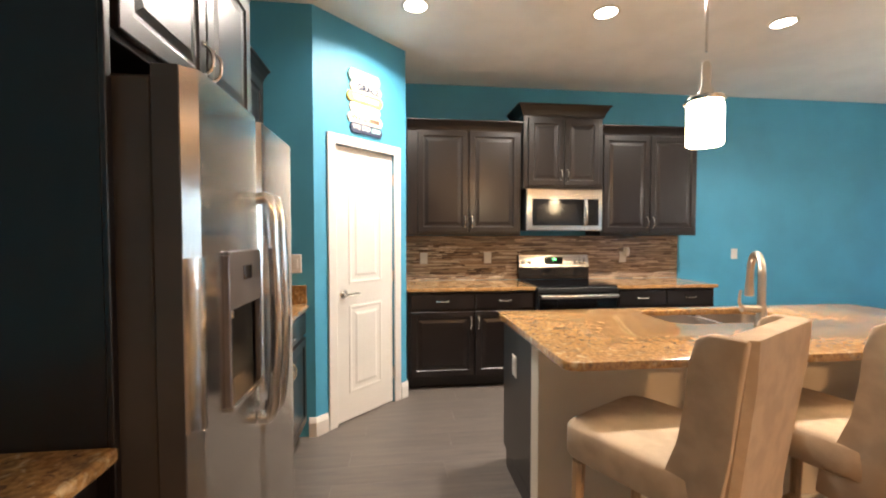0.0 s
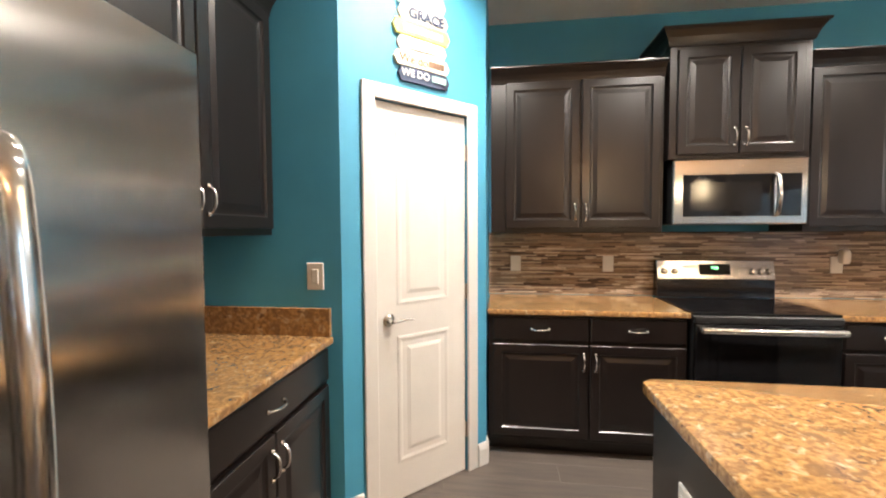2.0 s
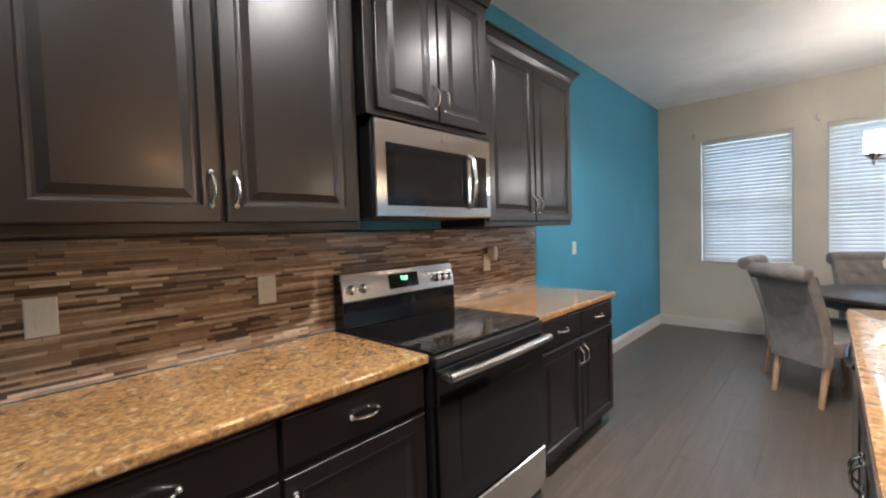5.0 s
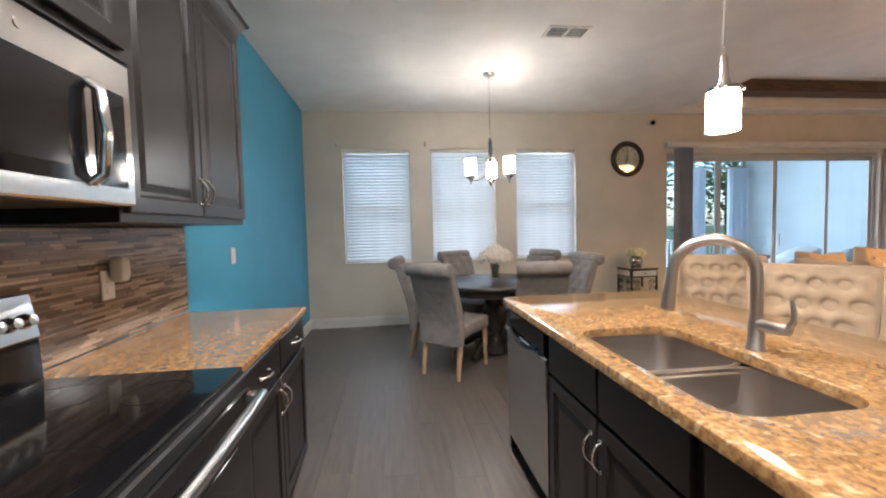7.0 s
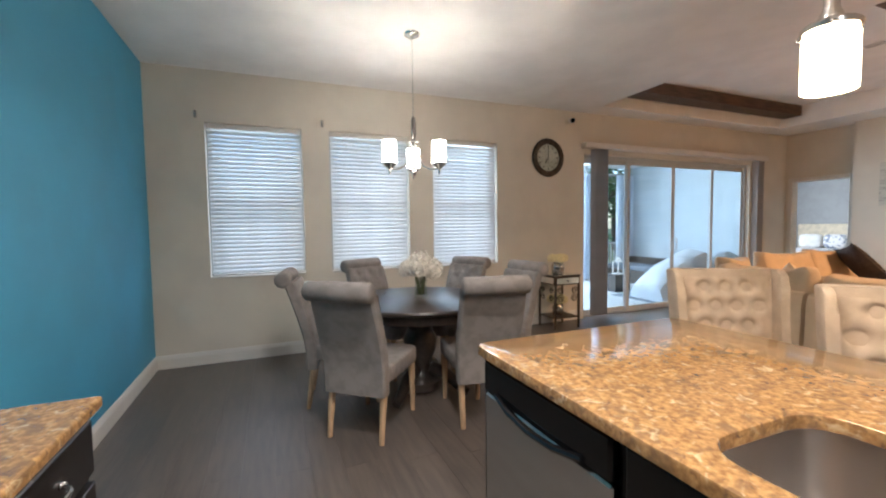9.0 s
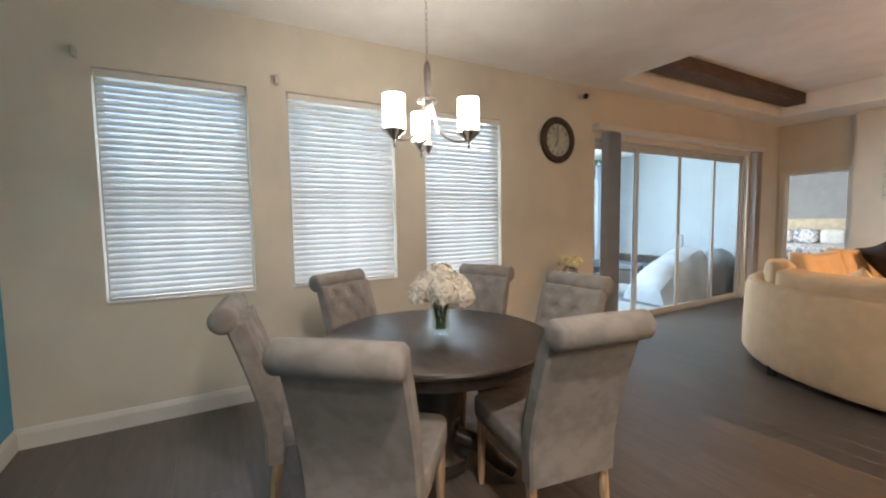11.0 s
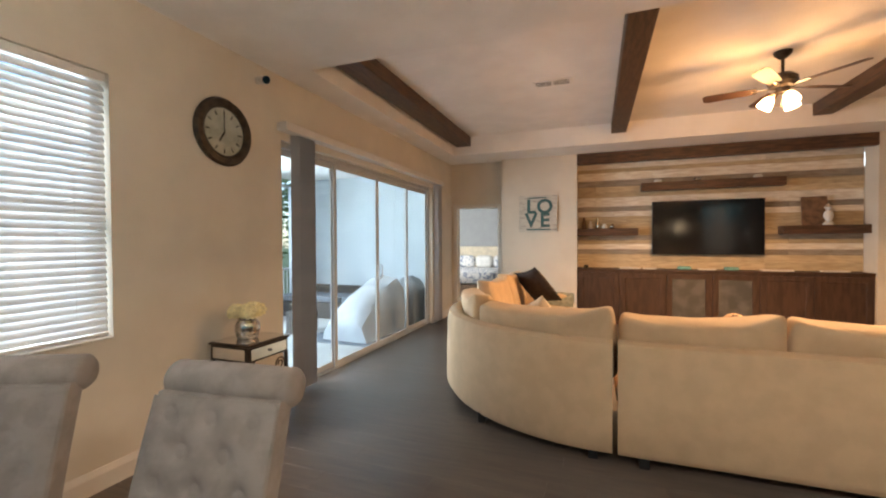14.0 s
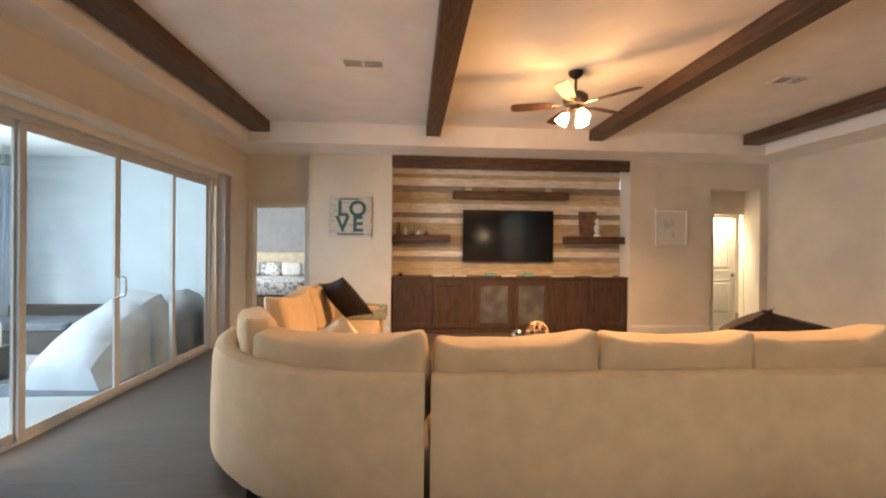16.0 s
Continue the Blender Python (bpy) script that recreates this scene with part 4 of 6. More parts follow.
def vent(x, y, z, lx, ly, label, n=6):
    v = thing("ceiling_vent", label, "air vent", (x, y, z))
    bm = bmesh.new()
    for a, b, c, d in ((-lx / 2, lx / 2, -ly / 2, -ly / 2 + 0.025), (-lx / 2, lx / 2, ly / 2 - 0.025, ly / 2), (-lx / 2, -lx / 2 + 0.025, -ly / 2 + 0.025, ly / 2 - 0.025),
                       (lx / 2 - 0.025, lx / 2, -ly / 2 + 0.025, ly / 2 - 0.025)):
        box(a, b, c, d, -0.012, -0.001, 0.002, bm=bm)
    if lx > ly:
        box(-0.01, 0.01, -ly / 2 + 0.025, ly / 2 - 0.025, -0.012, -0.001, bm=bm)
    else:
        box(-lx / 2 + 0.025, lx / 2 - 0.025, -0.01, 0.01, -0.012, -0.001, bm=bm)
    part("frame", bm, M_CEIL, v)
    part("backing", box(-lx / 2 + 0.02, lx / 2 - 0.02, -ly / 2 + 0.02, ly / 2 - 0.02, -0.002, -0.0005), M_BLACKP, v, "dark duct behind the slats")
    for i in range(n):
        if lx > ly:
            y0 = -ly / 2 + 0.03 + (ly - 0.06) * i / (n - 1)
            part("slat", box(-lx / 2 + 0.025, lx / 2 - 0.025, -0.0025, 0.0025, -0.0008, 0.0008, m=pose(0, y0, -0.005, 35, 0, 0)), M_CEIL, v)
        else:
            x0 = -lx / 2 + 0.03 + (lx - 0.06) * i / (n - 1)
            part("slat", box(-0.0025, 0.0025, -ly / 2 + 0.025, ly / 2 - 0.025, -0.0008, 0.0008, m=pose(x0, 0, -0.005, 0, 35, 0)), M_CEIL, v)


vent(2.36, -2.61, CEIL, 0.20, 0.36, "white ceiling air vent over the dining area")
vent(2.55, -7.06, TRAY, 0.42, 0.20, "white air vent in the tray ceiling")
vent(-1.90, -7.05, TRAY, 0.36, 0.20, "white air vent in the tray ceiling")


def pendant(x, y, zc):
    p = thing("pendant_lamp", "lit opal glass cylinder pendant with nickel fittings over the island", "pendant lamp", (x, y, CEIL), group="island pendants")
    d = zc - CEIL
    part("canopy", lathe([(0.0, -0.03), (0.03, -0.028), (0.06, -0.012), (0.062, -0.001)], n=24), M_NICKEL, p, smooth=True)
    part("rod", tube([(0, 0, -0.025), (0, 0, d + 0.30)], 0.005), M_NICKEL, p)
    part("socket_cap", lathe([(0.010, d + 0.26), (0.018, d + 0.245), (0.020, d + 0.16), (0.028, d + 0.145), (0.032, d + 0.12)], n=20), M_NICKEL, p, smooth=True)
    part("top_plate", lathe([(0.03, d + 0.122), (0.065, d + 0.116), (0.074, d + 0.108), (0.074, d + 0.092), (0.068, d + 0.090)], n=28), M_NICKEL, p, smooth=True)
    for k in range(3):
        a = k * 2.094
        part("thumb_screw", puff(0.08 * math.cos(a), 0.08 * math.sin(a), d + 0.10, 0.009, 0.009, 0.009, 1, n=8, k=6), M_NICKEL, p)
    part("shade", lathe([(0.064, d + 0.091), (0.068, d + 0.075), (0.068, d - 0.080), (0.064, d - 0.083), (0.063, d + 0.08)], n=32), M_SHADE, p, "glowing opal glass cylinder", smooth=True)


pendant(0.782, -2.66, 1.833)
pendant(-0.385, -2.66, 1.838)

# ---- sign above the pantry door ----
sg = thing("wall_sign", "stacked wooden plank sign with painted words on blue wall", "sign")
sg.matrix_basis = Matrix.Translation(PD0 + PDU * 0.455) @ pose(0, -0.001, 0, 0, 0, 45)
rows = ((2.515, 2.60, -0.165, 0.145, M_GRN), (2.44, 2.513, -0.15, 0.16, M_CRM), (2.365, 2.438, -0.18, 0.17, M_YEL), (2.285, 2.363, -0.155, 0.15, M_GRY),
        (2.215, 2.283, -0.175, 0.165, M_CRM), (2.14, 2.213, -0.15, 0.17, M_NAVY))
for i, (z0, z1, x0, x1, mm) in enumerate(rows):
    zm = (z0 + z1) / 2
    out = [(x0 + 0.02, z0), (x1 - 0.02, z0), (x1, zm), (x1 - 0.02, z1), (x0 + 0.02, z1), (x0, zm)]
    bm = prism(out, 0.0, 0.014 if i % 2 else 0.018)
    bm.transform(pose(0, 0, 0, 90, 0, 0))
    part("board", bm, mm, sg)
SM = sg.matrix_basis
letters("GRACE", 0.068, SM @ pose(0.02, -0.0205, 2.475, 90, 0, 0), M_NAVY, sg, depth=0.001, bold=0.002)
letters("We do", 0.06, SM @ pose(-0.06, -0.0205, 2.248, 90, 0, 0), M_BROWNB, sg, depth=0.001, bold=0.001)
letters("WE DO", 0.05, SM @ pose(-0.05, -0.0205, 2.18, 90, 0, 0), M_WHITE, sg, depth=0.001, bold=0.001)
for zz, x0, x1, mm in ((2.40, -0.12, 0.12, M_CRM), (2.32, -0.11, 0.11, M_WHITE), (2.25, 0.03, 0.13, M_BROWNB), (2.18, 0.05, 0.14, M_GRN), (2.555, -0.11, 0.10, M_CRM)):
    part("painted_bar", box(x0, x1, -0.0205, -0.0185, zz - 0.016, zz + 0.016), mm, sg)


# ---- windows with blinds ----
for i, (y0, y1) in enumerate(WINS):
    w = tagged(new(f"window_{i + 1}"), "white framed window behind closed slat blinds", "window", kind="structure")
    w.matrix_basis = pose(WX + 0.09, (y0 + y1) / 2, 0.86)
    h, half = 1.55, (y1 - y0) / 2
    bm = bmesh.new()
    for a, b, c, d in ((-half, half, 0.0, 0.05), (-half, half, h - 0.05, h), (-half, -half + 0.05, 0.05, h - 0.05), (half - 0.05, half, 0.05, h - 0.05), (-half + 0.05, half - 0.05, h / 2 - 0.02, h / 2 + 0.02)):
        box(0, 0.05, a, b, c, d, 0.003, bm=bm)
    part("window_frame", bm, M_ALU, w)
    for c, d in ((0.05, h / 2 - 0.02), (h / 2 + 0.02, h - 0.05)):
        pn = part("pane", box(0.02, 0.026, -half + 0.05, half - 0.05, c, d), M_GLASS, w)
        pn.visible_shadow = False
    part("window_sill", box(-0.105, 0.0, -half + 0.002, half - 0.002, -0.001, 0.016, 0.005), M_WHITE, w, "white sill")
    bl = thing("window_blind", "closed white horizontal slat blind in the window", "blind", (WX + 0.035, (y0 + y1) / 2, 0.88), group="dining window blinds")
    part("head_rail", box(-0.025, 0.025, -half + 0.012, half - 0.012, 1.475, 1.525, 0.004), M_WHITE, bl)
    part("bottom_rail", box(-0.022, 0.022, -half + 0.015, half - 0.015, 0.002, 0.018, 0.004), M_WHITE, bl)
    n = 34
    sl = bmesh.new()
    arc = [(-0.025 + 0.05 * k / 6, 0.004 * (1 - (k / 3 - 1) ** 2)) for k in range(7)]
    for s, (a, b) in enumerate(((-half + 0.015, half - 0.015),)):
        lo = [[sl.verts.new((x, yy, z + dz)) for x, z in arc] for yy in (a, b) for dz in (0, 0.0025)]
        for k in range(6):
            sl.faces.new((lo[0][k], lo[0][k + 1], lo[2][k + 1], lo[2][k]))
            sl.faces.new((lo[1][k], lo[1][k + 1], lo[3][k + 1], lo[3][k]))
        for q, r in ((0, 1), (2, 3)):
            for k in range(6):
                sl.faces.new((lo[q][k], lo[q][k + 1], lo[r][k + 1], lo[r][k]))
        for k in (0, 6):
            sl.faces.new((lo[0][k], lo[1][k], lo[3][k], lo[2][k]))
    first = part("slat", sl, M_BLIND, bl)
    for k in range(n):
        so = first if k == 0 else new("slat", first.data)
        so.parent = bl
        so.matrix_basis = pose(0, 0, 0.045 + k * (1.44 / n), 0, -56 + random.uniform(-1.0, 1.0), 0)
    for yy in (-half * 0.6, half * 0.6):
        part("ladder_cord", tube([(-0.027, yy, 0.02), (-0.027, yy, 1.48)], 0.0006, 5), M_WHITE, bl)
for y in (-0.47, -1.66):
    b = thing("curtain_bracket", "small grey curtain rod bracket on the wall", "bracket", (WX, y + 0.04, 2.44))
    part("arm", box(-0.05, -0.001, -0.012, 0.012, 0.0, 0.07, 0.004), M_NICKEL, b)


# ---- dining ----
DC = (3.25, -2.185)
tb = thing("dining_table", "round dark wood pedestal dining table", "table", (*DC, 0))
part("tabletop", lathe([(0.0, 0.735), (0.600, 0.735), (0.613, 0.742), (0.620, 0.757), (0.615, 0.768), (0.605, 0.772), (0.0, 0.772)], n=64), M_TABLE, tb, smooth=True)
part("apron", lathe([(0.52, 0.655), (0.54, 0.66), (0.54, 0.734), (0.0, 0.734)], n=64), M_TABLE, tb, smooth=True)
part("pedestal", lathe([(0.0, 0.0), (0.16, 0.03), (0.17, 0.10), (0.10, 0.16), (0.085, 0.24), (0.13, 0.34), (0.14, 0.44), (0.10, 0.52), (0.12, 0.60), (0.20, 0.655)], n=32), M_TABLE, tb, smooth=True)
for k in range(4):
    a = math.radians(45 + 90 * k)
    pts = [(0.10 * math.cos(a), 0.10 * math.sin(a), 0.20), (0.24 * math.cos(a), 0.24 * math.sin(a), 0.16), (0.34 * math.cos(a), 0.34 * math.sin(a), 0.08), (0.42 * math.cos(a), 0.42 * math.sin(a), 0.035)]
    part("foot", tube(pts, 0.055, 10, r1=0.034), M_TABLE, tb, smooth=True)


def loft(sections, bm=None):
    tmp = bmesh.new()
    loops = [[tmp.verts.new(p) for p in s] for s in sections]
    n = len(loops[0])
    for a, b in zip(loops, loops[1:]):
        for i in range(n):
            tmp.faces.new((a[i], a[(i + 1) % n], b[(i + 1) % n], b[i]))
    tmp.faces.new(loops[0])
    tmp.faces.new(loops[-1])
    return join(bm, tmp)


def tufted(w, z0, z1, face, cols, rows_n, depth, nx=28, nz=36):
    """A padded sheet with buttons sunk in a diamond pattern. face(z): y of the sheet. Front towards +y."""
    bm = bmesh.new()
    pts = [(-w / 2 + w * (c + 0.5 + (0.0 if r % 2 else 0.0)) / cols + (w / cols / 2 if r % 2 else 0), z0 + (z1 - z0) * (r + 0.5) / rows_n)
           for r in range(rows_n) for c in range(cols if r % 2 == 0 else cols - 1)]
    grid = []
    for j in range(nz + 1):
        z = z0 + (z1 - z0) * j / nz
        row = []
        for i in range(nx + 1):
            x = -w / 2 + w * i / nx
            d = min(math.hypot(x - px, z - pz) for px, pz in pts)
            edge = min(1, min(i, nx - i) / 3, min(j, nz - j) / 3 + 0.4)
            y = face(z) + 0.012 * edge - depth * math.exp(-(d / 0.028) ** 2)
            row.append(bm.verts.new((x, y, z)))
        grid.append(row)
    back = [[bm.verts.new((v.co.x, face(v.co.z) - 0.02, v.co.z)) for v in (r[0], r[-1])] for r in grid]
    for a, b in zip(grid, grid[1:]):
        for i in range(nx):
            bm.faces.new((a[i], a[i + 1], b[i + 1], b[i]))
    return bm, pts


def dining_chair():
    """Chair with its origin on the floor under the back, facing +y."""
    c = thing("dining_chair", "grey linen dining chair with rolled tufted back and oak legs", "chair", group="chairs round the dining table")
    lean = lambda z: -0.00 - 0.16 * max(0, (z - 0.45) / 0.55) ** 1.3
    w = 0.44
    part("seat", puff(0, 0.27, 0.425, 0.225, 0.265, 0.062, 0.25, n=40), M_CHAIR, c, smooth=True)
    secs = []
    for j in range(15):
        z = 0.30 + 0.66 * j / 14
        y = lean(z)
        t, r = 0.042, 0.012
        hw = w / 2 - 0.006 + 0.006 * math.sin(math.pi * j / 14)
        secs.append([(-hw, y - t + r, z), (-hw + r, y - t, z), (hw - r, y - t, z), (hw, y - t + r, z), (hw, y + t - r, z), (hw - r, y + t, z), (-hw + r, y + t, z), (-hw, y + t - r, z)])
    part("backrest", loft(secs), M_CHAIR, c, smooth=True)
    yr, zr = lean(0.975) - 0.035, 0.978
    roll = bmesh.new()
    prof = [(0.0, -w / 2 - 0.008), (0.028, -w / 2 - 0.006), (0.05, -w / 2), (0.060, -w / 2 + 0.012), (0.062, 0), (0.060, w / 2 - 0.012), (0.05, w / 2), (0.028, w / 2 + 0.006), (0.0, w / 2 + 0.008)]
    lathe(prof, n=24, bm=roll, m=Matrix.Translation((0, yr, zr)) @ pose(0, 0, 0, 0, 90, 0))
    part("back_roll", roll, M_CHAIR, c, smooth=True)
    bm, pts = tufted(w - 0.012, 0.50, 0.955, lambda z: lean(z) + 0.043, 3, 5, 0.022)
    part("tufted_panel", bm, M_CHAIR, c, smooth=True)
    for px, pz in pts:
        part("button", puff(px, lean(pz) + 0.036, pz, 0.011, 0.006, 0.011, 1, n=10, k=6), M_CHAIR, c)
    for s in (-1, 1):
        part("leg", tube([(s * 0.185, 0.475, 0.37), (s * 0.185, 0.485, 0.0)], 0.027, 8, r1=0.016), M_OAK, c, "light oak tapered leg")
        part("leg", tube([(s * 0.185, 0.02, 0.37), (s * 0.185, -0.035, 0.0)], 0.026, 8, r1=0.017), M_OAK, c, "light oak tapered leg")
    return c


def facing(x, y, deg):
    return pose(x, y, 0, 0, 0, deg - 90)


CH = [(3.43, -1.36, -100), (2.66, -1.55, -40), (2.50, -2.41, -9), (4.03, -1.985, 207), (3.835, -2.825, 116), (3.125, -2.985, 97)]
base = dining_chair()
base.matrix_basis = facing(*CH[0])
for spot in CH[1:]:
    copy_thing(base, facing(*spot))


def flower_head(bm, c, r, n, petal):
    for i in range(n):
        z = 1 - 1.6 * (i + 0.5) / n
        a = i * 2.39996
        s = math.sqrt(max(0, 1 - z * z))
        d = Vector((s * math.cos(a), s * math.sin(a), z))
        q = d.to_track_quat("Z", "Y")
        o = Vector(c) + d * r * random.uniform(0.82, 1.05)
        vs = []
        for k in range(6):
            b = k * math.pi / 3 + i
            vs.append(bm.verts.new(o + q @ Vector((petal * math.cos(b) * random.uniform(0.7, 1.1), petal * math.sin(b) * random.uniform(0.7, 1.1), random.uniform(-0.3, 0.4) * petal))))
        t = bm.verts.new(o - d * petal * 0.35)
        for k in range(6):
            bm.faces.new((vs[k], vs[(k + 1) % 6], t))


vs_ = thing("flower_vase", "clear glass vase of white hydrangeas on the dining table", "vase", (3.222, -2.19, 0.773))
part("glass", lathe([(0.0, 0.0), (0.052, 0.0), (0.055, 0.006), (0.054, 0.02), (0.049, 0.06), (0.047, 0.11), (0.052, 0.155), (0.050, 0.155), (0.044, 0.11), (0.045, 0.03), (0.0, 0.022)], n=28), M_VASE, vs_, smooth=True)
bm = bmesh.new()
for i in range(14):
    a = i * 2.4
    tube([(0.025 * math.cos(a), 0.025 * math.sin(a), 0.03), (0.03 * math.cos(a + 0.8), 0.03 * math.sin(a + 0.8), 0.12), (0.06 * math.cos(a + 1), 0.06 * math.sin(a + 1), 0.24)], 0.004, 5, bm=bm)
part("stems", bm, M_STEM, vs_, "green stems in the vase")
for hx, hy, hz, hr in ((0.0, 0.0, 0.30, 0.09), (0.095, 0.03, 0.25, 0.08), (-0.09, 0.04, 0.245, 0.08), (0.02, 0.10, 0.235, 0.075), (-0.01, -0.10, 0.24, 0.08), (0.105, -0.075, 0.215, 0.068), (-0.10, -0.07, 0.215, 0.07)):
    bm = bmesh.new()
    flower_head(bm, (hx, hy, hz), hr, 110, 0.021)
    puff(hx, hy, hz, hr * 0.82, hr * 0.82, hr * 0.8, 1, n=14, k=8, bm=bm)
    part("flower_head", bm, M_PETAL, vs_, "white hydrangea bloom")

ch = thing("chandelier", "nickel three-arm chandelier with lit white glass cylinders", "chandelier", (3.325, -2.185, CEIL))
part("canopy", lathe([(0.0, -0.035), (0.02, -0.034), (0.06, -0.015), (0.065, -0.001)], n=24), M_NICKEL, ch, smooth=True)
bm = bmesh.new()
for k in range(22):
    z = -0.035 - k * 0.029
    q = [(0.007 * math.cos(t_) if k % 2 else 0, 0 if k % 2 else 0.007 * math.cos(t_), z - 0.017 + 0.017 * math.sin(t_)) for t_ in [2 * math.pi * i / 8 for i in range(9)]]
    tube(q, 0.002, 5, bm=bm)
part("chain", bm, M_NICKEL, ch, "fine nickel chain")
part("stem", lathe([(0.006, -0.66), (0.016, -0.68), (0.020, -0.72), (0.020, -0.82), (0.014, -0.84), (0.014, -0.86)], n=16), M_DARKSTEEL, ch, smooth=True)
part("hub", lathe([(0.014, -0.855), (0.05, -0.865), (0.055, -0.88), (0.03, -0.89), (0.018, -0.90), (0.012, -1.09), (0.02, -1.10), (0.026, -1.115), (0.018, -1.13), (0.010, -1.15), (0.0, -1.16)], n=20), M_NICKEL, ch, smooth=True)
for ang in (-17, 103, 223):
    a = math.radians(ang)
    P = lambda r, z: (r * math.cos(a), r * math.sin(a), z)
    arm = part("arm", tube(smooth_line([P(0.02, -0.88), P(0.035, -0.93), P(0.05, -1.0), P(0.08, -1.06), P(0.155, -1.10), P(0.228, -1.10)]), 0.0085, 8), M_NICKEL, ch, smooth=True)
    part("cup", lathe([(0.0, -1.15), (0.008, -1.145), (0.010, -1.11), (0.022, -1.10), (0.05, -1.075), (0.062, -1.065), (0.062, -1.055), (0.0, -1.052)], P(0.228, 0), 24), M_NICKEL, arm, smooth=True)
    part("shade", lathe([(0.052, -1.053), (0.056, -1.045), (0.056, -0.885), (0.051, -0.885), (0.051, -1.05)], P(0.228, 0), 28), M_SHADEW, arm, "glowing white glass cylinder", smooth=True)

ck = thing("wall_clock", "round wall clock with thick black frame and cream face", "clock")
ck.matrix_basis = pose(WX - 0.001, -4.575, 2.262, 0, -90, 0)
part("frame", lathe([(0.13, 0.0), (0.252, 0.0), (0.258, 0.015), (0.242, 0.038), (0.205, 0.044), (0.182, 0.030), (0.178, 0.012)], n=48), M_IRON, ck, smooth=True)
face = part("face", lathe([(0.0, 0.0), (0.179, 0.0), (0.179, 0.015), (0.0, 0.015)], n=48), M_CLOCK, ck, "aged cream dial")
for k in range(12):
    a = k * math.pi / 6
    part("numeral_mark", box(0.128, 0.162, -0.006, 0.006, 0.015, 0.0165, m=pose(0, 0, 0, 0, 0, k * 30)), M_IRON, face)
for ln, ang, wd in ((0.092, 210, 0.007), (0.14, 0, 0.005)):
    part("hand_bar", box(-0.015, ln, -wd, wd, 0.0168, 0.0185, m=pose(0, 0, 0, 0, 0, -ang)), M_IRON, face, "black pointer")
part("glass", lathe([(0.0, 0.024), (0.180, 0.024), (0.180, 0.0255), (0.0, 0.0255)], n=48), M_GLASS, ck, "clear glass cover").visible_shadow = False
sc = thing("security_camera", "small white and black security camera under the ceiling", "camera", (WX, -4.93, 2.78))
part("mount", lathe([(0.03, 0), (0.03, 0.01), (0.012, 0.02), (0.012, 0.05)], m=pose(0, 0, 0, 0, -90, 0)), M_WHITE, sc)
part("camera_body", tube([(-0.05, 0.0, 0.0), (-0.12, 0.03, -0.02)], 0.036, 14), M_WHITE, sc, smooth=True)
part("lens", tube([(-0.118, 0.029, -0.0195), (-0.126, 0.0325, -0.022)], 0.032, 14), M_BLACK, sc)

# side table
st = thing("side_table", "small mirrored side table with scrolled metal base", "side table", (4.52, -4.585, 0))
part("top", box(-0.195, 0.185, -0.207, 0.207, 0.685, 0.70, 0.004), M_IRON, st)
part("mirror_top", box(-0.17, 0.165, -0.185, 0.185, 0.7005, 0.703), M_MIRROR, st)
part("case", box(-0.18, 0.175, -0.195, 0.195, 0.575, 0.684, 0.003), M_IRON, st)
dr = part("drawer_front", box(-0.186, -0.181, -0.175, 0.175, 0.59, 0.67, 0.002), M_MIRROR, st, "mirrored drawer front")
part("knob", puff(-0.195, 0, 0.63, 0.010, 0.010, 0.010, 1, n=10, k=6), M_IRON, dr)
part("side_mirror", box(-0.15, 0.15, 0.196, 0.20, 0.59, 0.67, 0.001), M_MIRROR, st)
for x in (-0.17, 0.165):
    for y in (-0.185, 0.185):
        part("leg", box(x - 0.012, x + 0.012, y - 0.012, y + 0.012, 0, 0.575, 0.002), M_IRON, st)
part("shelf", box(-0.17, 0.165, -0.185, 0.185, 0.14, 0.155, 0.003), M_IRON, st)


def scroll(cx, cz, r, flip, turn=1.6):
    pts = []
    for i in range(22):
        a = turn * 2 * math.pi * i / 21
        q = r * (1 - 0.75 * i / 21)
        pts.append((cx + flip * q * math.cos(a), cz + q * math.sin(a)))
    return pts


for s in (-1, 1):
    for zc, r in ((0.50, 0.05), (0.40, 0.055)):
        part("scroll", tube([(-0.175, y, z) for y, z in scroll(s * 0.11, zc, r, s)], 0.006, 6), M_IRON, st, smooth=True)
        part("scroll", tube([(x, 0.19, z) for x, z in scroll(s * 0.09, zc, r * 0.8, s)], 0.006, 6), M_IRON, st, smooth=True)


def mercury_vase(z, r, petal, label):
    v = thing("flower_vase", label, "vase", (4.54, -4.58, z))
    part("pot", lathe([(0.0, 0), (r * 0.75, 0), (r * 0.85, 0.01), (r, 0.07), (r * 0.95, 0.11), (r * 0.7, 0.14), (r * 0.8, 0.155), (r * 0.72, 0.155), (r * 0.6, 0.14), (0.0, 0.13)], n=28), M_MERC, v, smooth=True)
    for hx, hy in ((0, 0), (0.05, 0.04), (-0.05, 0.03), (0.02, -0.06), (-0.03, -0.05)):
        bm = bmesh.new()
        flower_head(bm, (hx * 1.2, hy * 1.2, 0.20), 0.06, 70, 0.020)
        puff(hx * 1.2, hy * 1.2, 0.20, 0.05, 0.05, 0.05, 1, n=12, k=6, bm=bm)
        part("flower_head", bm, petal, v)


mercury_vase(0.703, 0.088, M_PETALY, "silver mercury glass vase of cream yellow flowers on side table")
mercury_vase(0.155, 0.07, M_PETALY, "silver mercury glass vase of yellow flowers on lower shelf")


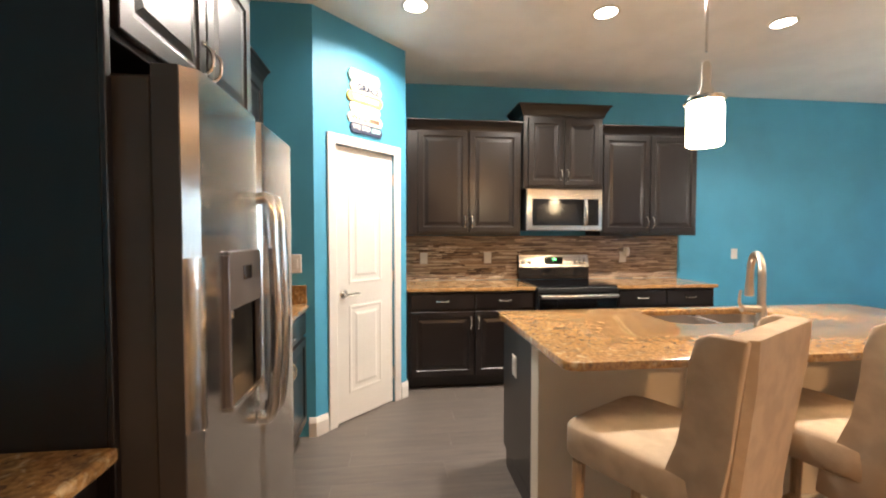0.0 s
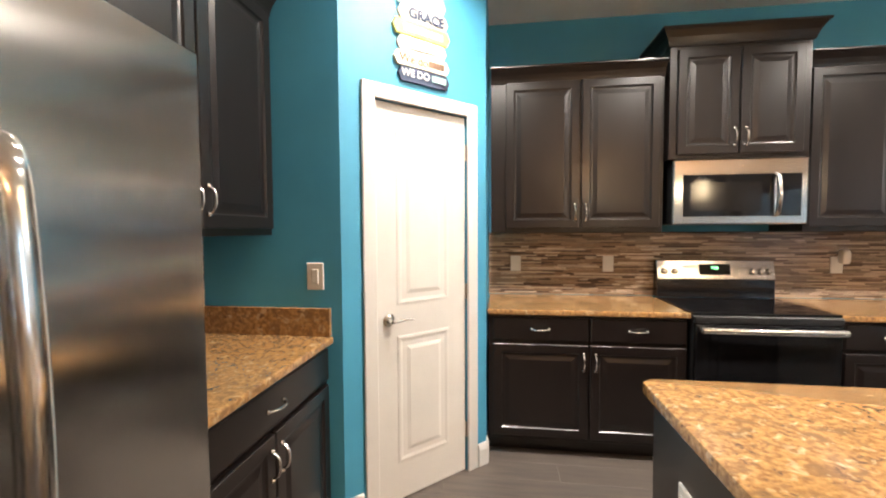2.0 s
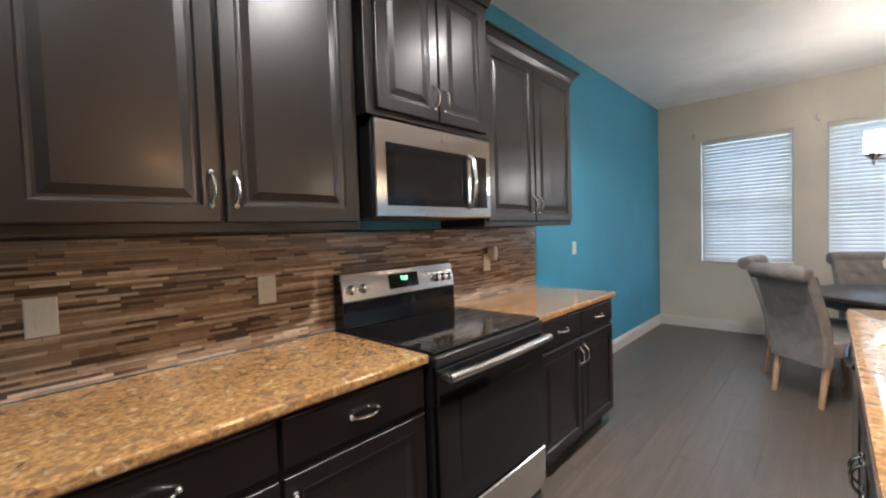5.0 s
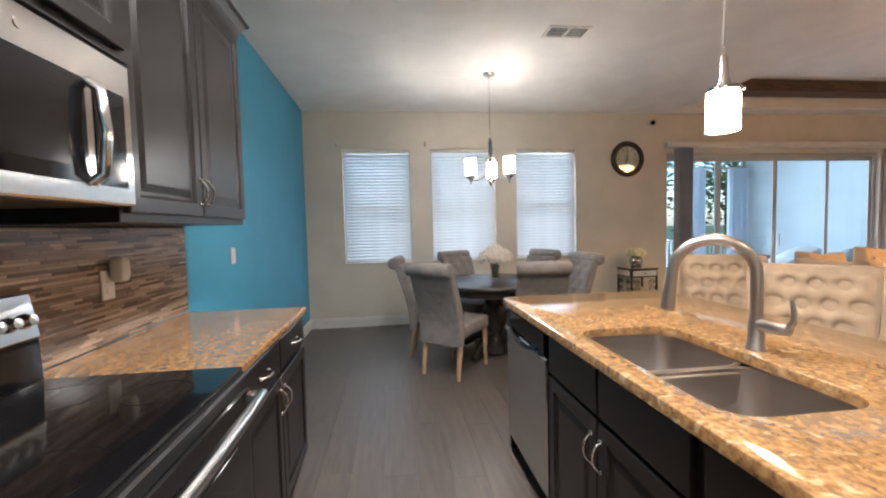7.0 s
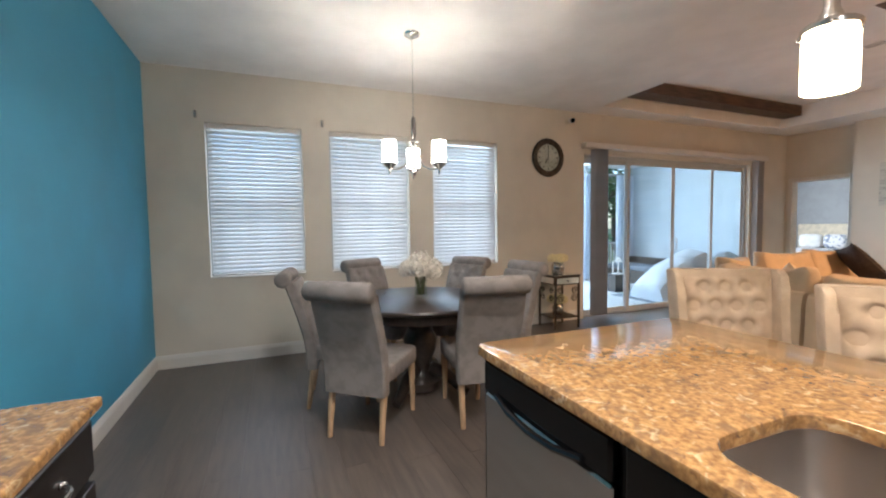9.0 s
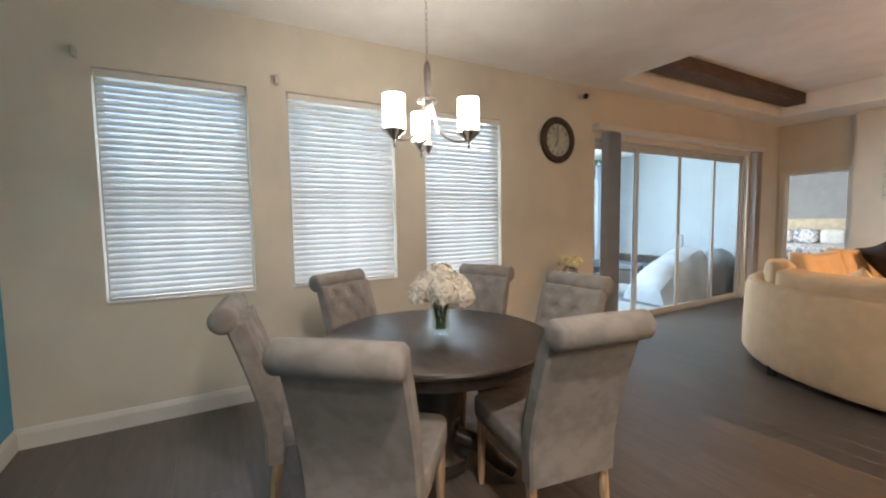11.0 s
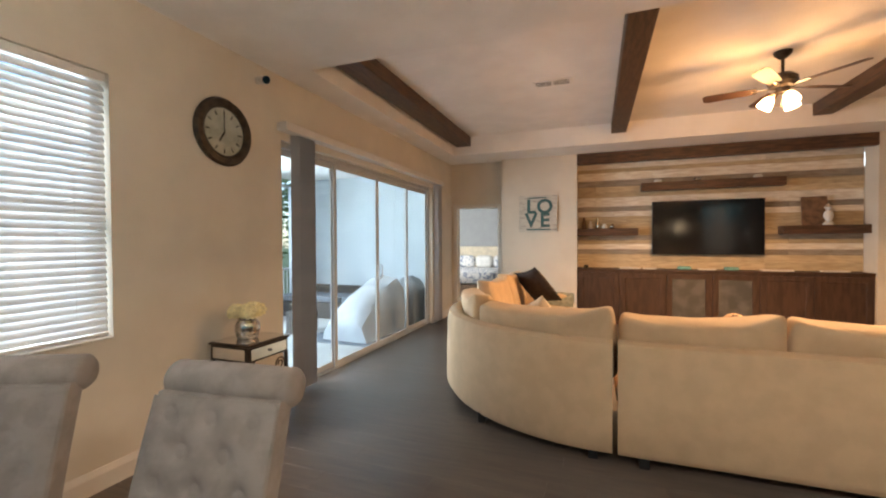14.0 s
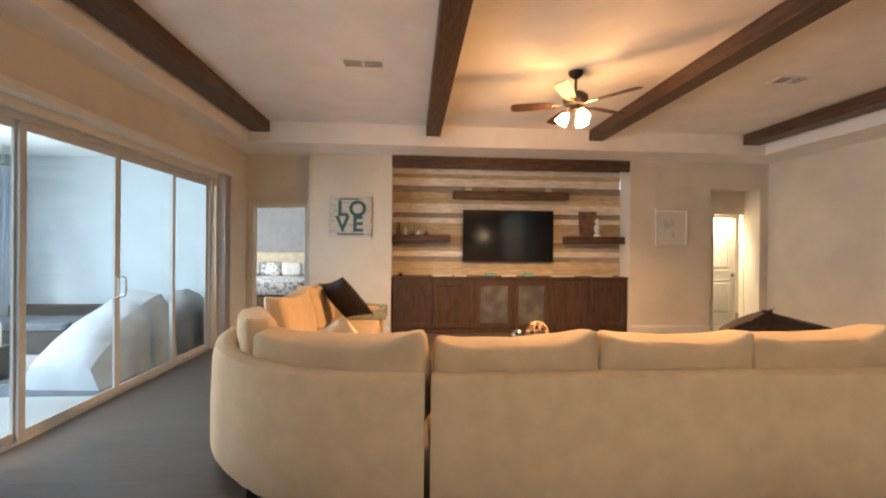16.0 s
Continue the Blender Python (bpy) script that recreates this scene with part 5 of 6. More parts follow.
# ---- bar stools ----
def bar_stool():
    """Stool with its origin on the floor under the middle of its seat, facing +y."""
    s = thing("bar_stool", "beige linen counter stool with tufted wing back and wooden legs", "bar stool", group="stools at the island")
    part("seat", puff(0, 0.02, 0.645, 0.245, 0.25, 0.07, 0.28, n=40), M_STOOL, s, smooth=True)
    part("piping", tube([(0.235 * math.copysign(abs(math.cos(a)) ** 0.35, math.cos(a)), 0.02 + 0.24 * math.copysign(abs(math.sin(a)) ** 0.35, math.sin(a)), 0.697) for a in [2 * math.pi * i / 40 for i in range(41)]], 0.004, 6), M_PIPE, s)
    lean = lambda z: -0.235 - 0.06 * max(0, (z - 0.6) / 0.5)
    secs = []
    for j in range(17):
        z = 0.46 + 0.66 * j / 16
        y, t, r = lean(z), 0.040, 0.02
        hw = 0.205 + 0.035 * j / 16
        if j > 13:
            t *= 1 - 0.22 * (j - 13) / 3
        secs.append([(-hw, y - t + r, z), (-hw + r, y - t, z), (hw - r, y - t, z), (hw, y - t + r, z), (hw, y + t - r, z), (hw - r, y + t, z), (-hw + r, y + t, z), (-hw, y + t - r, z)])
    part("backrest", loft(secs), M_STOOL, s, smooth=True)
    for sd in (-1, 1):
        out = [(-0.225, 0.48), (-0.05, 0.50), (-0.06, 0.60), (-0.11, 0.70), (-0.145, 0.80), (-0.165, 0.92), (-0.175, 1.03), (-0.19, 1.10), (-0.225, 1.12), (-0.315, 1.12), (-0.275, 0.80)]
        bm = prism(out, 0.0, 0.038)
        bm.transform(Matrix(((0, 0, 1, 0), (1, 0, 0, 0), (0, 1, 0, 0), (0, 0, 0, 1))))
        bmesh.ops.bevel(bm, geom=bm.edges[:], offset=0.010, segments=2, affect="EDGES", profile=0.5)
        bm.transform(Matrix.Translation((sd * 0.225 - 0.019, 0, 0)))
        for v in bm.verts:
            v.co.x += sd * 0.022 * max(0, (v.co.z - 0.6) / 0.5) - sd * 0.010
        part("wing", bm, M_STOOL, s, smooth=True)
    bm, pts = tufted(0.39, 0.70, 1.085, lambda z: lean(z) + 0.043, 4, 4, 0.036)
    part("tufted_panel", bm, M_STOOL, s, smooth=True)
    for px, pz in pts:
        part("button", puff(px, lean(pz) + 0.029, pz, 0.011, 0.006, 0.011, 1, n=10, k=6), M_STOOL, s)
    for x in (-1, 1):
        part("leg", tube([(x * 0.20, 0.21, 0.57), (x * 0.205, 0.225, 0)], 0.024, 8, r1=0.017), M_OAK, s, "weathered wooden leg")
        part("leg", tube([(x * 0.20, -0.20, 0.57), (x * 0.205, -0.26, 0)], 0.024, 8, r1=0.017), M_OAK, s, "weathered wooden leg")
        part("stretcher", tube([(x * 0.203, 0.22, 0.20), (x * 0.203, -0.24, 0.20)], 0.011, 8), M_OAK, s)
    part("footrest", tube([(-0.203, 0.22, 0.22), (0.203, 0.22, 0.22)], 0.013, 8), M_OAK, s)
    return s


stool = bar_stool()
stool.matrix_basis = pose(-0.73, -2.94, 0, 0, 0, 29)
for x, y, r in ((-0.02, -2.90, 16), (0.56, -2.89, 38), (1.20, -3.05, 60)):
    copy_thing(stool, pose(x, y, 0, 0, 0, r))


# ---- sliding glass doors ----
sd = tagged(new("window_4"), "four-panel white framed sliding glass doors to the lanai", "glass door", kind="structure")
sd.matrix_basis = pose(WX + 0.07, 0, 0)
bm = box(-0.01, 0.06, SD0, SD1, SDZ - 0.05, SDZ - 0.001, 0.003)
box(-0.01, 0.06, SD0, SD1, -0.012, 0.02, 0.003, bm=bm)
box(-0.01, 0.06, SD0, SD0 + 0.04, 0.02, SDZ - 0.05, 0.003, bm=bm)
box(-0.01, 0.06, SD1 - 0.04, SD1, 0.02, SDZ - 0.05, 0.003, bm=bm)
part("outer_frame", bm, M_ALU, sd)
EDG = [SD1 - 0.04, -6.11, -7.07, -8.00, SD0 + 0.04]
for k, (b, a) in enumerate(zip(EDG, EDG[1:])):
    ox = 0.0 if k in (1, 2) else 0.026
    fb = bmesh.new()
    lo, hi = (a + 0.001 if k == 1 else a - 0.02), (b - 0.001 if k == 2 else b + 0.02)
    for p, q, z0, z1 in ((lo, a + 0.035, 0.02, SDZ - 0.05), (b - 0.035, hi, 0.02, SDZ - 0.05), (a + 0.035, b - 0.035, 0.02, 0.085), (a + 0.035, b - 0.035, SDZ - 0.115, SDZ - 0.05)):
        box(ox, ox + 0.022, p, q, z0, z1, 0.002, bm=fb)
    fo = part("door_frame", fb, M_ALU, sd)
    pn = part("pane", box(ox + 0.008, ox + 0.014, a + 0.03, b - 0.03, 0.08, SDZ - 0.11), M_GLASS, fo)
    pn.visible_shadow = False
for y, nm in ((-7.025, "pull"), (-7.12, "pull")):
    part("pull_handle", tube([(-0.002, y, 0.92), (-0.04, y, 0.94), (-0.04, y, 1.10), (-0.002, y, 1.12)], 0.009, 8), M_ALU, sd, smooth=True)
vl = thing("blind_valance", "white valance box over the sliding doors", "valance", (WX - 0.05, -7.05, 2.42))
part("board", box(-0.055, 0.049, -2.14, 1.90, 0.0, 0.075, 0.004), M_WHITE, vl)


def vane_stack(y0, n, step, label):
    v = thing("vertical_blind", label, "blind", (WX - 0.05, y0, 2.41))
    bm = box(-0.045, 0.045, -0.002, 0.001, -2.37, 0.0)
    first = part("vane", bm, M_VBLIND, v)
    for k in range(n):
        o = first if k == 0 else new("vane", first.data)
        o.parent = v
        o.matrix_basis = pose(0, -k * step, 0, 0, 0, 18 + random.uniform(-5, 5))


vane_stack(-5.33, 12, 0.0195, "grey vertical blind vanes stacked beside the glass doors")
vane_stack(-8.92, 9, 0.02, "grey vertical blind vanes stacked at the far door end")

# ---- living room ----
for i, bx in enumerate((4.24, 1.765, -0.705, -3.20)):
    b = thing("ceiling_beam", "dark stained wooden ceiling beam in the tray ceiling", "beam", (bx, -7.13, 3.06), group="tray ceiling beams")
    w = 0.13 if i in (0, 3) else 0.105
    part("beam", box(-w, w, TY0 + 7.13 + 0.002, TY1 + 7.13 - 0.002, 0.0, TRAY - 3.06 - 0.001, 0.005), M_BEAM, b)
structure("trim_niche_header", box(-1.608, 2.398, -9.80, -9.712, 2.735, 2.918, 0.004), M_BEAMX, "dark stained wooden header beam over niche", "trim")

fn = thing("ceiling_fan", "five-blade ceiling fan with lit glass bell shades", "ceiling fan", (0.41, -7.06, TRAY))
part("canopy", lathe([(0.0, -0.07), (0.03, -0.068), (0.07, -0.03), (0.075, -0.001)], n=28), M_IRON, fn, smooth=True)
part("downrod", tube([(0, 0, -0.06), (0, 0, -0.22)], 0.013, 10), M_IRON, fn)
part("motor", lathe([(0.02, -0.20), (0.08, -0.215), (0.12, -0.25), (0.125, -0.30), (0.10, -0.335), (0.06, -0.345), (0.05, -0.39), (0.0, -0.395)], n=32), M_IRON, fn, smooth=True)
for k in range(5):
    a = -15 + 72 * k
    bm = prism([(0.20, -0.05), (0.34, -0.065), (0.60, -0.07), (0.645, -0.05), (0.65, 0.04), (0.62, 0.066), (0.34, 0.06), (0.20, 0.045)], -0.004, 0.004)
    bm.transform(pose(0, 0, -0.335, 0, 0, a) @ pose(0, 0, 0, 12, 0, 0))
    bl = part("blade", bm, M_NICHECAB, fn, "dark wooden blade")
    bm = box(0.09, 0.24, -0.018, 0.018, -0.008, 0.0, 0.003)
    bm.transform(pose(0, 0, -0.337, 0, 0, a))
    part("blade_bracket", bm, M_NICKEL, bl)
for k in range(3):
    a = math.radians(100 + 120 * k)
    tip = pose(0.06 * math.cos(a), 0.06 * math.sin(a), -0.385) @ pose(0, 0, 0, 0, 0, math.degrees(a)) @ pose(0, 0, 0, 0, -35, 0)
    arm = part("light_arm", lathe([(0.012, 0.01), (0.018, -0.02), (0.024, -0.05), (0.022, -0.055)], n=14, m=tip), M_NICKEL, fn, smooth=True)
    part("shade", lathe([(0.024, -0.045), (0.045, -0.07), (0.058, -0.11), (0.066, -0.155), (0.062, -0.155), (0.054, -0.11), (0.040, -0.072), (0.02, -0.05)], n=24, m=tip), M_FANSH, arm, "glowing frosted glass bell", smooth=True)
part("pull_chain", tube([(0.02, 0.03, -0.39), (0.02, 0.03, -0.56)], 0.002, 5), M_NICKEL, fn)

# media niche
mc = thing("media_cabinet", "built-in dark wood media cabinet with six doors", "cabinet", (0.395, -9.9, 0))
part("body", box(-1.605, 2.395, -10.068, -9.765, 0.0, 0.90, 0.003), M_NICHECAB, mc, world=True)
part("top", box(-1.606, 2.396, -10.068, -9.745, 0.901, 0.94, 0.005), M_NICHECAB, mc, world=True)
xs = [2.385, 1.72, 1.02, 0.375, -0.245, -0.905, -1.595]
for k, (b, a) in enumerate(zip(xs, xs[1:])):
    w = b - a - 0.02
    dm = pose((a + b) / 2, -9.764, 0.485, 0, 0, 180)
    fr_ = part("door", rings(w, 0.78, [(0, 0), (0, 0.018), (0.003, 0.020), (0.075, 0.020), (0.080, 0.012), (0.085, 0.010)], dm), M_NICHECAB, mc, world=True)
    if k in (2, 3):
        part("glass_panel", rings(w - 0.16, 0.62, [(0, 0.010), (0, 0.014)], dm), M_DGLASS, fr_, "smoked glass door panel", world=True)
tv = thing("television", "large flat black wall-mounted television, switched off", "television", (0.41, -9.99, 1.63))
part("back", box(-0.72, 0.72, -0.07, -0.02, -0.38, 0.38, 0.01), M_BLACKP, tv)
part("bezel", box(-0.79, 0.79, -0.02, 0.02, -0.445, 0.445, 0.006), M_BLACKP, tv)
part("screen", box(-0.78, 0.78, 0.0205, 0.0225, -0.43, 0.435), M_TV, tv, "dark reflective screen")
for x0, x1, z0, z1, lb in ((-0.61, 1.375, 2.255, 2.385, "long dark wooden floating shelf above the television"), (1.42, 2.397, 1.51, 1.635, "dark wooden floating shelf in the niche"),
                           (-1.607, -0.565, 1.51, 1.635, "dark wooden floating shelf in the niche")):
    s = thing("floating_shelf", lb, "shelf", ((x0 + x1) / 2, -9.95, z0))
    part("board", box(x0, x1, -10.045, -9.855, z0, z1, 0.004), M_BEAMX, s, world=True)


def small(name, label, cat, loc, bm, material, smooth=True):
    t = thing(name, label, cat, loc)
    part("body", bm, material, t, smooth=smooth)
    return t


SH = 1.636
small("picture_frame", "small brown framed picture leaning on shelf", "picture frame", (-1.00, -9.97, SH), box(-0.16, 0.16, -0.012, 0.012, 0, 0.44, 0.004, m=pose(0, 0, 0, 6, 0, 0)), M_BROWNB, False)
small("figurine", "white abstract ornament on the shelf", "ornament", (-1.13, -9.90, SH), lathe([(0.06, 0), (0.07, 0.02), (0.03, 0.06), (0.06, 0.13), (0.05, 0.19), (0.02, 0.22), (0.055, 0.26), (0.0, 0.32)], n=18), M_WHITE)
for x, h, r, mm in ((2.29, 0.20, 0.035, M_BROWNB), (2.18, 0.13, 0.03, M_WHITE), (2.06, 0.17, 0.03, M_MERC), (1.95, 0.08, 0.045, M_WHITE), (1.83, 0.07, 0.04, M_MERC)):
    small("ornament", "small decorative jar on the floating shelf", "ornament", (x, -9.93, SH), lathe([(r * 0.8, 0), (r, 0.01), (r, h * 0.5), (r * 0.5, h * 0.75), (r * 0.6, h), (0, h)], n=16), mm)
for x, mm in ((1.12, M_WHITE), (0.55, M_MERC), (-0.27, M_WHITE)):
    small("ornament", "little ornament on the top shelf", "ornament", (x, -9.93, 2.386), puff(0, 0, 0.028, 0.06, 0.04, 0.028, 0.8), mm)
for x in (0.74, 0.09):
    small("glass_dish", "teal glass dish on the media cabinet", "dish", (x, -9.86, 0.941), puff(0, 0, 0.03, 0.10, 0.05, 0.03, 0.5), M_TEALGLASS)
for x, w in ((1.55, 0.16), (1.25, 0.10), (0.42, 0.12), (-0.5, 0.20), (-1.2, 0.16)):
    small("media_box", "pale flat box on the media cabinet", "box", (x, -9.87, 0.941), box(-w, w, -0.05, 0.05, 0, 0.022, 0.004), M_WHITE, False)
small("speaker", "small black box on the media cabinet", "speaker", (2.25, -9.86, 0.941), box(-0.035, 0.035, -0.03, 0.03, 0, 0.06, 0.006), M_BLACKP, False)

lv = thing("wall_sign", "square whitewashed board sign with teal letters", "sign", (3.06, -9.719, 1.905), 180)
for k in range(5):
    z0 = -0.325 + 0.13 * k
    part("board", box(-0.335, 0.335, -0.024, -0.001, z0 + 0.001, z0 + 0.129, 0.003), M_WASH, lv)
for ch_, x, z in (("L", -0.12, 0.12), ("O", 0.12, 0.12), ("V", -0.12, -0.125), ("E", 0.12, -0.125)):
    letters(ch_, 0.34, lv.matrix_basis @ pose(x, -0.0265, z, 90, 0, 0), M_TEAL, lv, "letter", 0.002, 0.010)
part("painted_bar", box(-0.2, 0.22, -0.0265, -0.0245, -0.29, -0.265), M_TEAL, lv)
part("painted_bar", box(-0.17, 0.15, -0.0265, -0.0245, 0.275, 0.295), M_TEAL, lv)
pc = thing("framed_picture", "white framed pale print on the cream wall", "picture", (-2.345, -9.719, 1.80), 180)
part("frame", rings(0.57, 0.63, [(0, 0), (0, 0.022), (0.008, 0.026), (0.035, 0.024), (0.042, 0.012)]), M_WHITE, pc)
part("print", box(-0.24, 0.24, -0.014, -0.0125, -0.27, 0.27), M_WHITE, pc)
part("print_motif", box(-0.13, 0.05, -0.0155, -0.0142, -0.16, 0.15), M_PRINT, pc)


# ---- sectional sofa ----
sofa = "sectional sofa pieces"


def arc_sections(path, prof):
    """Carries an upright profile of (inward, height) along a level path whose inside is to its right."""
    secs, P = [], [Vector((*p, 0)) for p in path]
    for i, p in enumerate(P):
        d = (P[min(i + 1, len(P) - 1)] - P[max(i - 1, 0)]).normalized()
        nrm = Vector((d.y, -d.x, 0))
        secs.append([p + nrm * a + Vector((0, 0, z)) for a, z in prof])
    return secs


BACKP = [(0.035, 0.07), (0.0, 0.12), (0.0, 0.40), (0.012, 0.70), (0.03, 0.765), (0.07, 0.785), (0.12, 0.78), (0.16, 0.74), (0.18, 0.45), (0.18, 0.07)]
SEATP = [(0.185, 0.09), (0.185, 0.28), (0.95, 0.28), (0.98, 0.25), (0.98, 0.09)]
CUSHP = [(0.19, 0.285), (0.19, 0.44), (0.30, 0.47), (0.80, 0.47), (0.97, 0.44), (1.0, 0.37), (0.97, 0.285)]
def back_cushion(hx, hy, hz, m, parent):
    """A slumped cushion with pinched, raised upper corners."""
    bm = puff(0, 0, 0, hx, hy, hz, 0.28, n=40, k=18, lump=0.02)
    for v in bm.verts:
        if v.co.z > 0:
            u = abs(v.co.x) / hx
            v.co.z += ((0.10 if v.co.x < 0 else 0.06) * u ** 5 - 0.03 * (1 - u * u)) * v.co.z / hz
            v.co.y *= 1 - 0.35 * u ** 4
    bm.transform(m)
    part("back_cushion", bm, M_SOFA, parent, "soft slumped back cushion", world=True, smooth=True)


W0 = thing("sofa", "tan microsuede three-seat sofa section with loose back cushions", "sofa", (0.6, -5.4, 0), group=sofa)
long_path = [(1.955, -4.955), (1.90, -4.95), (0.6, -4.95), (-0.70, -4.95)][::-1]
part("back_frame", loft(arc_sections(long_path, BACKP)), M_SOFA, W0, world=True, smooth=True)
part("seat_base", loft(arc_sections(long_path, SEATP)), M_SOFA, W0, world=True)
for x0, x1 in ((1.05, 1.95), (0.19, 1.04), (-0.69, 0.18)):
    part("seat_cushion", puff((x0 + x1) / 2, -5.54, 0.375, (x1 - x0) / 2, 0.41, 0.09, 0.22, n=36, lump=0.01), M_SOFA, W0, world=True, smooth=True)
part("arm", puff(-0.84, -5.45, 0.33, 0.13, 0.50, 0.28, 0.25, n=32), M_SOFA, W0, world=True, smooth=True)
for k, (x0, x1) in enumerate(((1.03, 1.93), (0.14, 1.02), (-0.70, 0.13))):
    cm = pose((x0 + x1) / 2, -5.225, 0.70, -9, [1.5, -1, 2][k], 0)
    back_cushion((x1 - x0) / 2, 0.115, 0.235 + 0.01 * k, cm, W0)
for x in (1.80, -0.6):
    for y in (-5.02, -5.8):
        part("foot", box(x - 0.03, x + 0.03, y - 0.03, y + 0.03, 0.0, 0.085, 0.004), M_BLACKP, W0, world=True)
W1 = thing("corner_sofa", "tan microsuede curved corner sofa section", "sofa", (2.8, -5.7, 0), group=sofa)
cpts = [(1.985, -4.955)]
for i in range(15):
    a = math.radians(90 - 6 - i * 6)
    cpts.append((2.02 + 1.50 * math.cos(a), -6.42 + 1.47 * math.sin(a)))
cpts.append((3.52, -6.50))
part("back_frame", loft(arc_sections(cpts, BACKP)), M_SOFA, W1, world=True, smooth=True)
part("seat_base", loft(arc_sections(cpts, [(a, z) for a, z in SEATP])), M_SOFA, W1, world=True)
part("seat_cushion", loft(arc_sections(cpts, CUSHP)), M_SOFA, W1, world=True, smooth=True)
for ang, hw in ((69, 0.53), (23, 0.48)):
    a = math.radians(ang)
    cm = pose(2.02 + 1.20 * math.cos(a), -6.42 + 1.175 * math.sin(a), 0.705, 0, 0, ang - 90) @ pose(0, 0, 0, -8, 2, 0)
    back_cushion(hw, 0.125, 0.235, cm, W1)
for x, y in ((2.10, -5.05), (2.92, -5.32), (3.35, -6.35)):
    part("foot", box(x - 0.03, x + 0.03, y - 0.03, y + 0.03, 0.0, 0.085, 0.004), M_BLACKP, W1, world=True)
W2 = thing("sofa", "tan microsuede sofa section running towards the media wall", "sofa", (3.0, -7.6, 0), group=sofa)
leg_path = [(3.52, -6.53), (3.52, -7.2), (3.52, -8.55)]
part("back_frame", loft(arc_sections(leg_path, BACKP)), M_SOFA, W2, world=True, smooth=True)
part("seat_base", loft(arc_sections(leg_path, SEATP)), M_SOFA, W2, world=True)
for y0, y1 in ((-7.52, -6.55), (-8.52, -7.54)):
    part("seat_cushion", puff(2.88, (y0 + y1) / 2, 0.375, 0.41, (y1 - y0) / 2, 0.09, 0.22, n=36, lump=0.01), M_SOFA, W2, world=True, smooth=True)
    cm = pose(3.20, (y0 + y1) / 2, 0.715, 0, 0, -90) @ pose(0, 0, 0, -9, 0, 0)
    back_cushion(0.48, 0.12, 0.25, cm, W2)
part("arm", puff(2.95, -8.69, 0.34, 0.50, 0.13, 0.29, 0.25, n=32), M_SOFA, W2, world=True, smooth=True)
for x in (3.40, 2.55):
    for y in (-6.62, -8.60):
        part("foot", box(x - 0.03, x + 0.03, y - 0.03, y + 0.03, 0.0, 0.085, 0.004), M_BLACKP, W2, world=True)


def pillow(label, x, y, z, w, rx, ry, rz, mm):
    p = thing("throw_pillow", label, "pillow")
    p.matrix_basis = pose(x, y, z, rx, ry, rz)
    bm = bmesh.new()
    n = 18
    for s in (-1, 1):
        g_ = [[bm.verts.new((u * w * (1 - 0.10 * (1 - v * v)), s * 0.09 * (max(0, (1 - u * u) * (1 - v * v)) ** 0.45) + s * 0.004, v * w * (1 - 0.10 * (1 - u * u))))
               for u in [-1 + 2 * i / n for i in range(n + 1)]] for v in [-1 + 2 * j / n for j in range(n + 1)]]
        for a, b in zip(g_, g_[1:]):
            for i in range(n):
                bm.faces.new((a[i], a[i + 1], b[i + 1], b[i]))
    bmesh.ops.remove_doubles(bm, verts=bm.verts[:], dist=0.009)
    part("cushion", bm, mm, p, smooth=True)


pillow("dark brown plush throw pillow propped on the sofa", 2.85, -7.95, 0.80, 0.29, -38, 12, -50, M_PILLOW)
pillow("dark brown plush throw pillow on the sofa", -0.10, -5.60, 0.80, 0.25, -40, 12, 20, M_PILLOW)
pillow("dark brown plush throw pillow on the sofa", -0.46, -5.62, 0.80, 0.24, -42, -14, -12, M_PILLOW)
pillow("cream throw pillow on the corner seat", 2.55, -5.95, 0.70, 0.21, -30, 25, -35, M_CREAM)
pillow("cream throw pillow on the corner seat", 2.28, -5.72, 0.68, 0.20, -35, 10, 10, M_CREAM)
tw = thing("throw_blanket", "grey green throw blanket folded over the sofa arm", "blanket", (2.62, -8.67, 0.6))
bm = loft([[(x, -0.02 - 0.16 * math.cos(t_), -0.14 + 0.19 * math.sin(t_) + 0.012 * math.sin(9 * x)) for t_ in [math.pi * i / 12 for i in range(13)]] +
           [(x, -0.02 - 0.145 * math.cos(t_), -0.14 + 0.172 * math.sin(t_) + 0.012 * math.sin(9 * x)) for t_ in [math.pi * i / 12 for i in range(12, -1, -1)]] for x in [-0.22 + 0.04 * k for k in range(12)]])
part("fold", bm, M_THROW, tw, smooth=True)

ct = thing("coffee_table", "dark wooden coffee table in front of the sofa", "coffee table", (0.95, -7.05, 0))
part("top", box(-0.55, 0.55, -0.33, 0.33, 0.42, 0.455, 0.006), M_TABLE, ct)
part("shelf", box(-0.5, 0.5, -0.28, 0.28, 0.14, 0.16, 0.004), M_TABLE, ct)
for x in (-0.5, 0.5):
    for y in (-0.28, 0.28):
        part("leg", box(x - 0.03, x + 0.03, y - 0.03, y + 0.03, 0, 0.42, 0.003), M_TABLE, ct)
ty = thing("decor_tray", "dark tray with silver and wire decorative balls", "tray", (0.90, -7.03, 0.456))
part("tray", lathe([(0.0, 0.0), (0.20, 0.0), (0.235, 0.04), (0.225, 0.04), (0.19, 0.012), (0.0, 0.012)], n=32), M_IRON, ty, smooth=True)
part("ball", puff(0.09, 0.0, 0.085, 0.075, 0.075, 0.075, 1, n=20, k=12), M_MERC, ty, "silver ball", smooth=True)
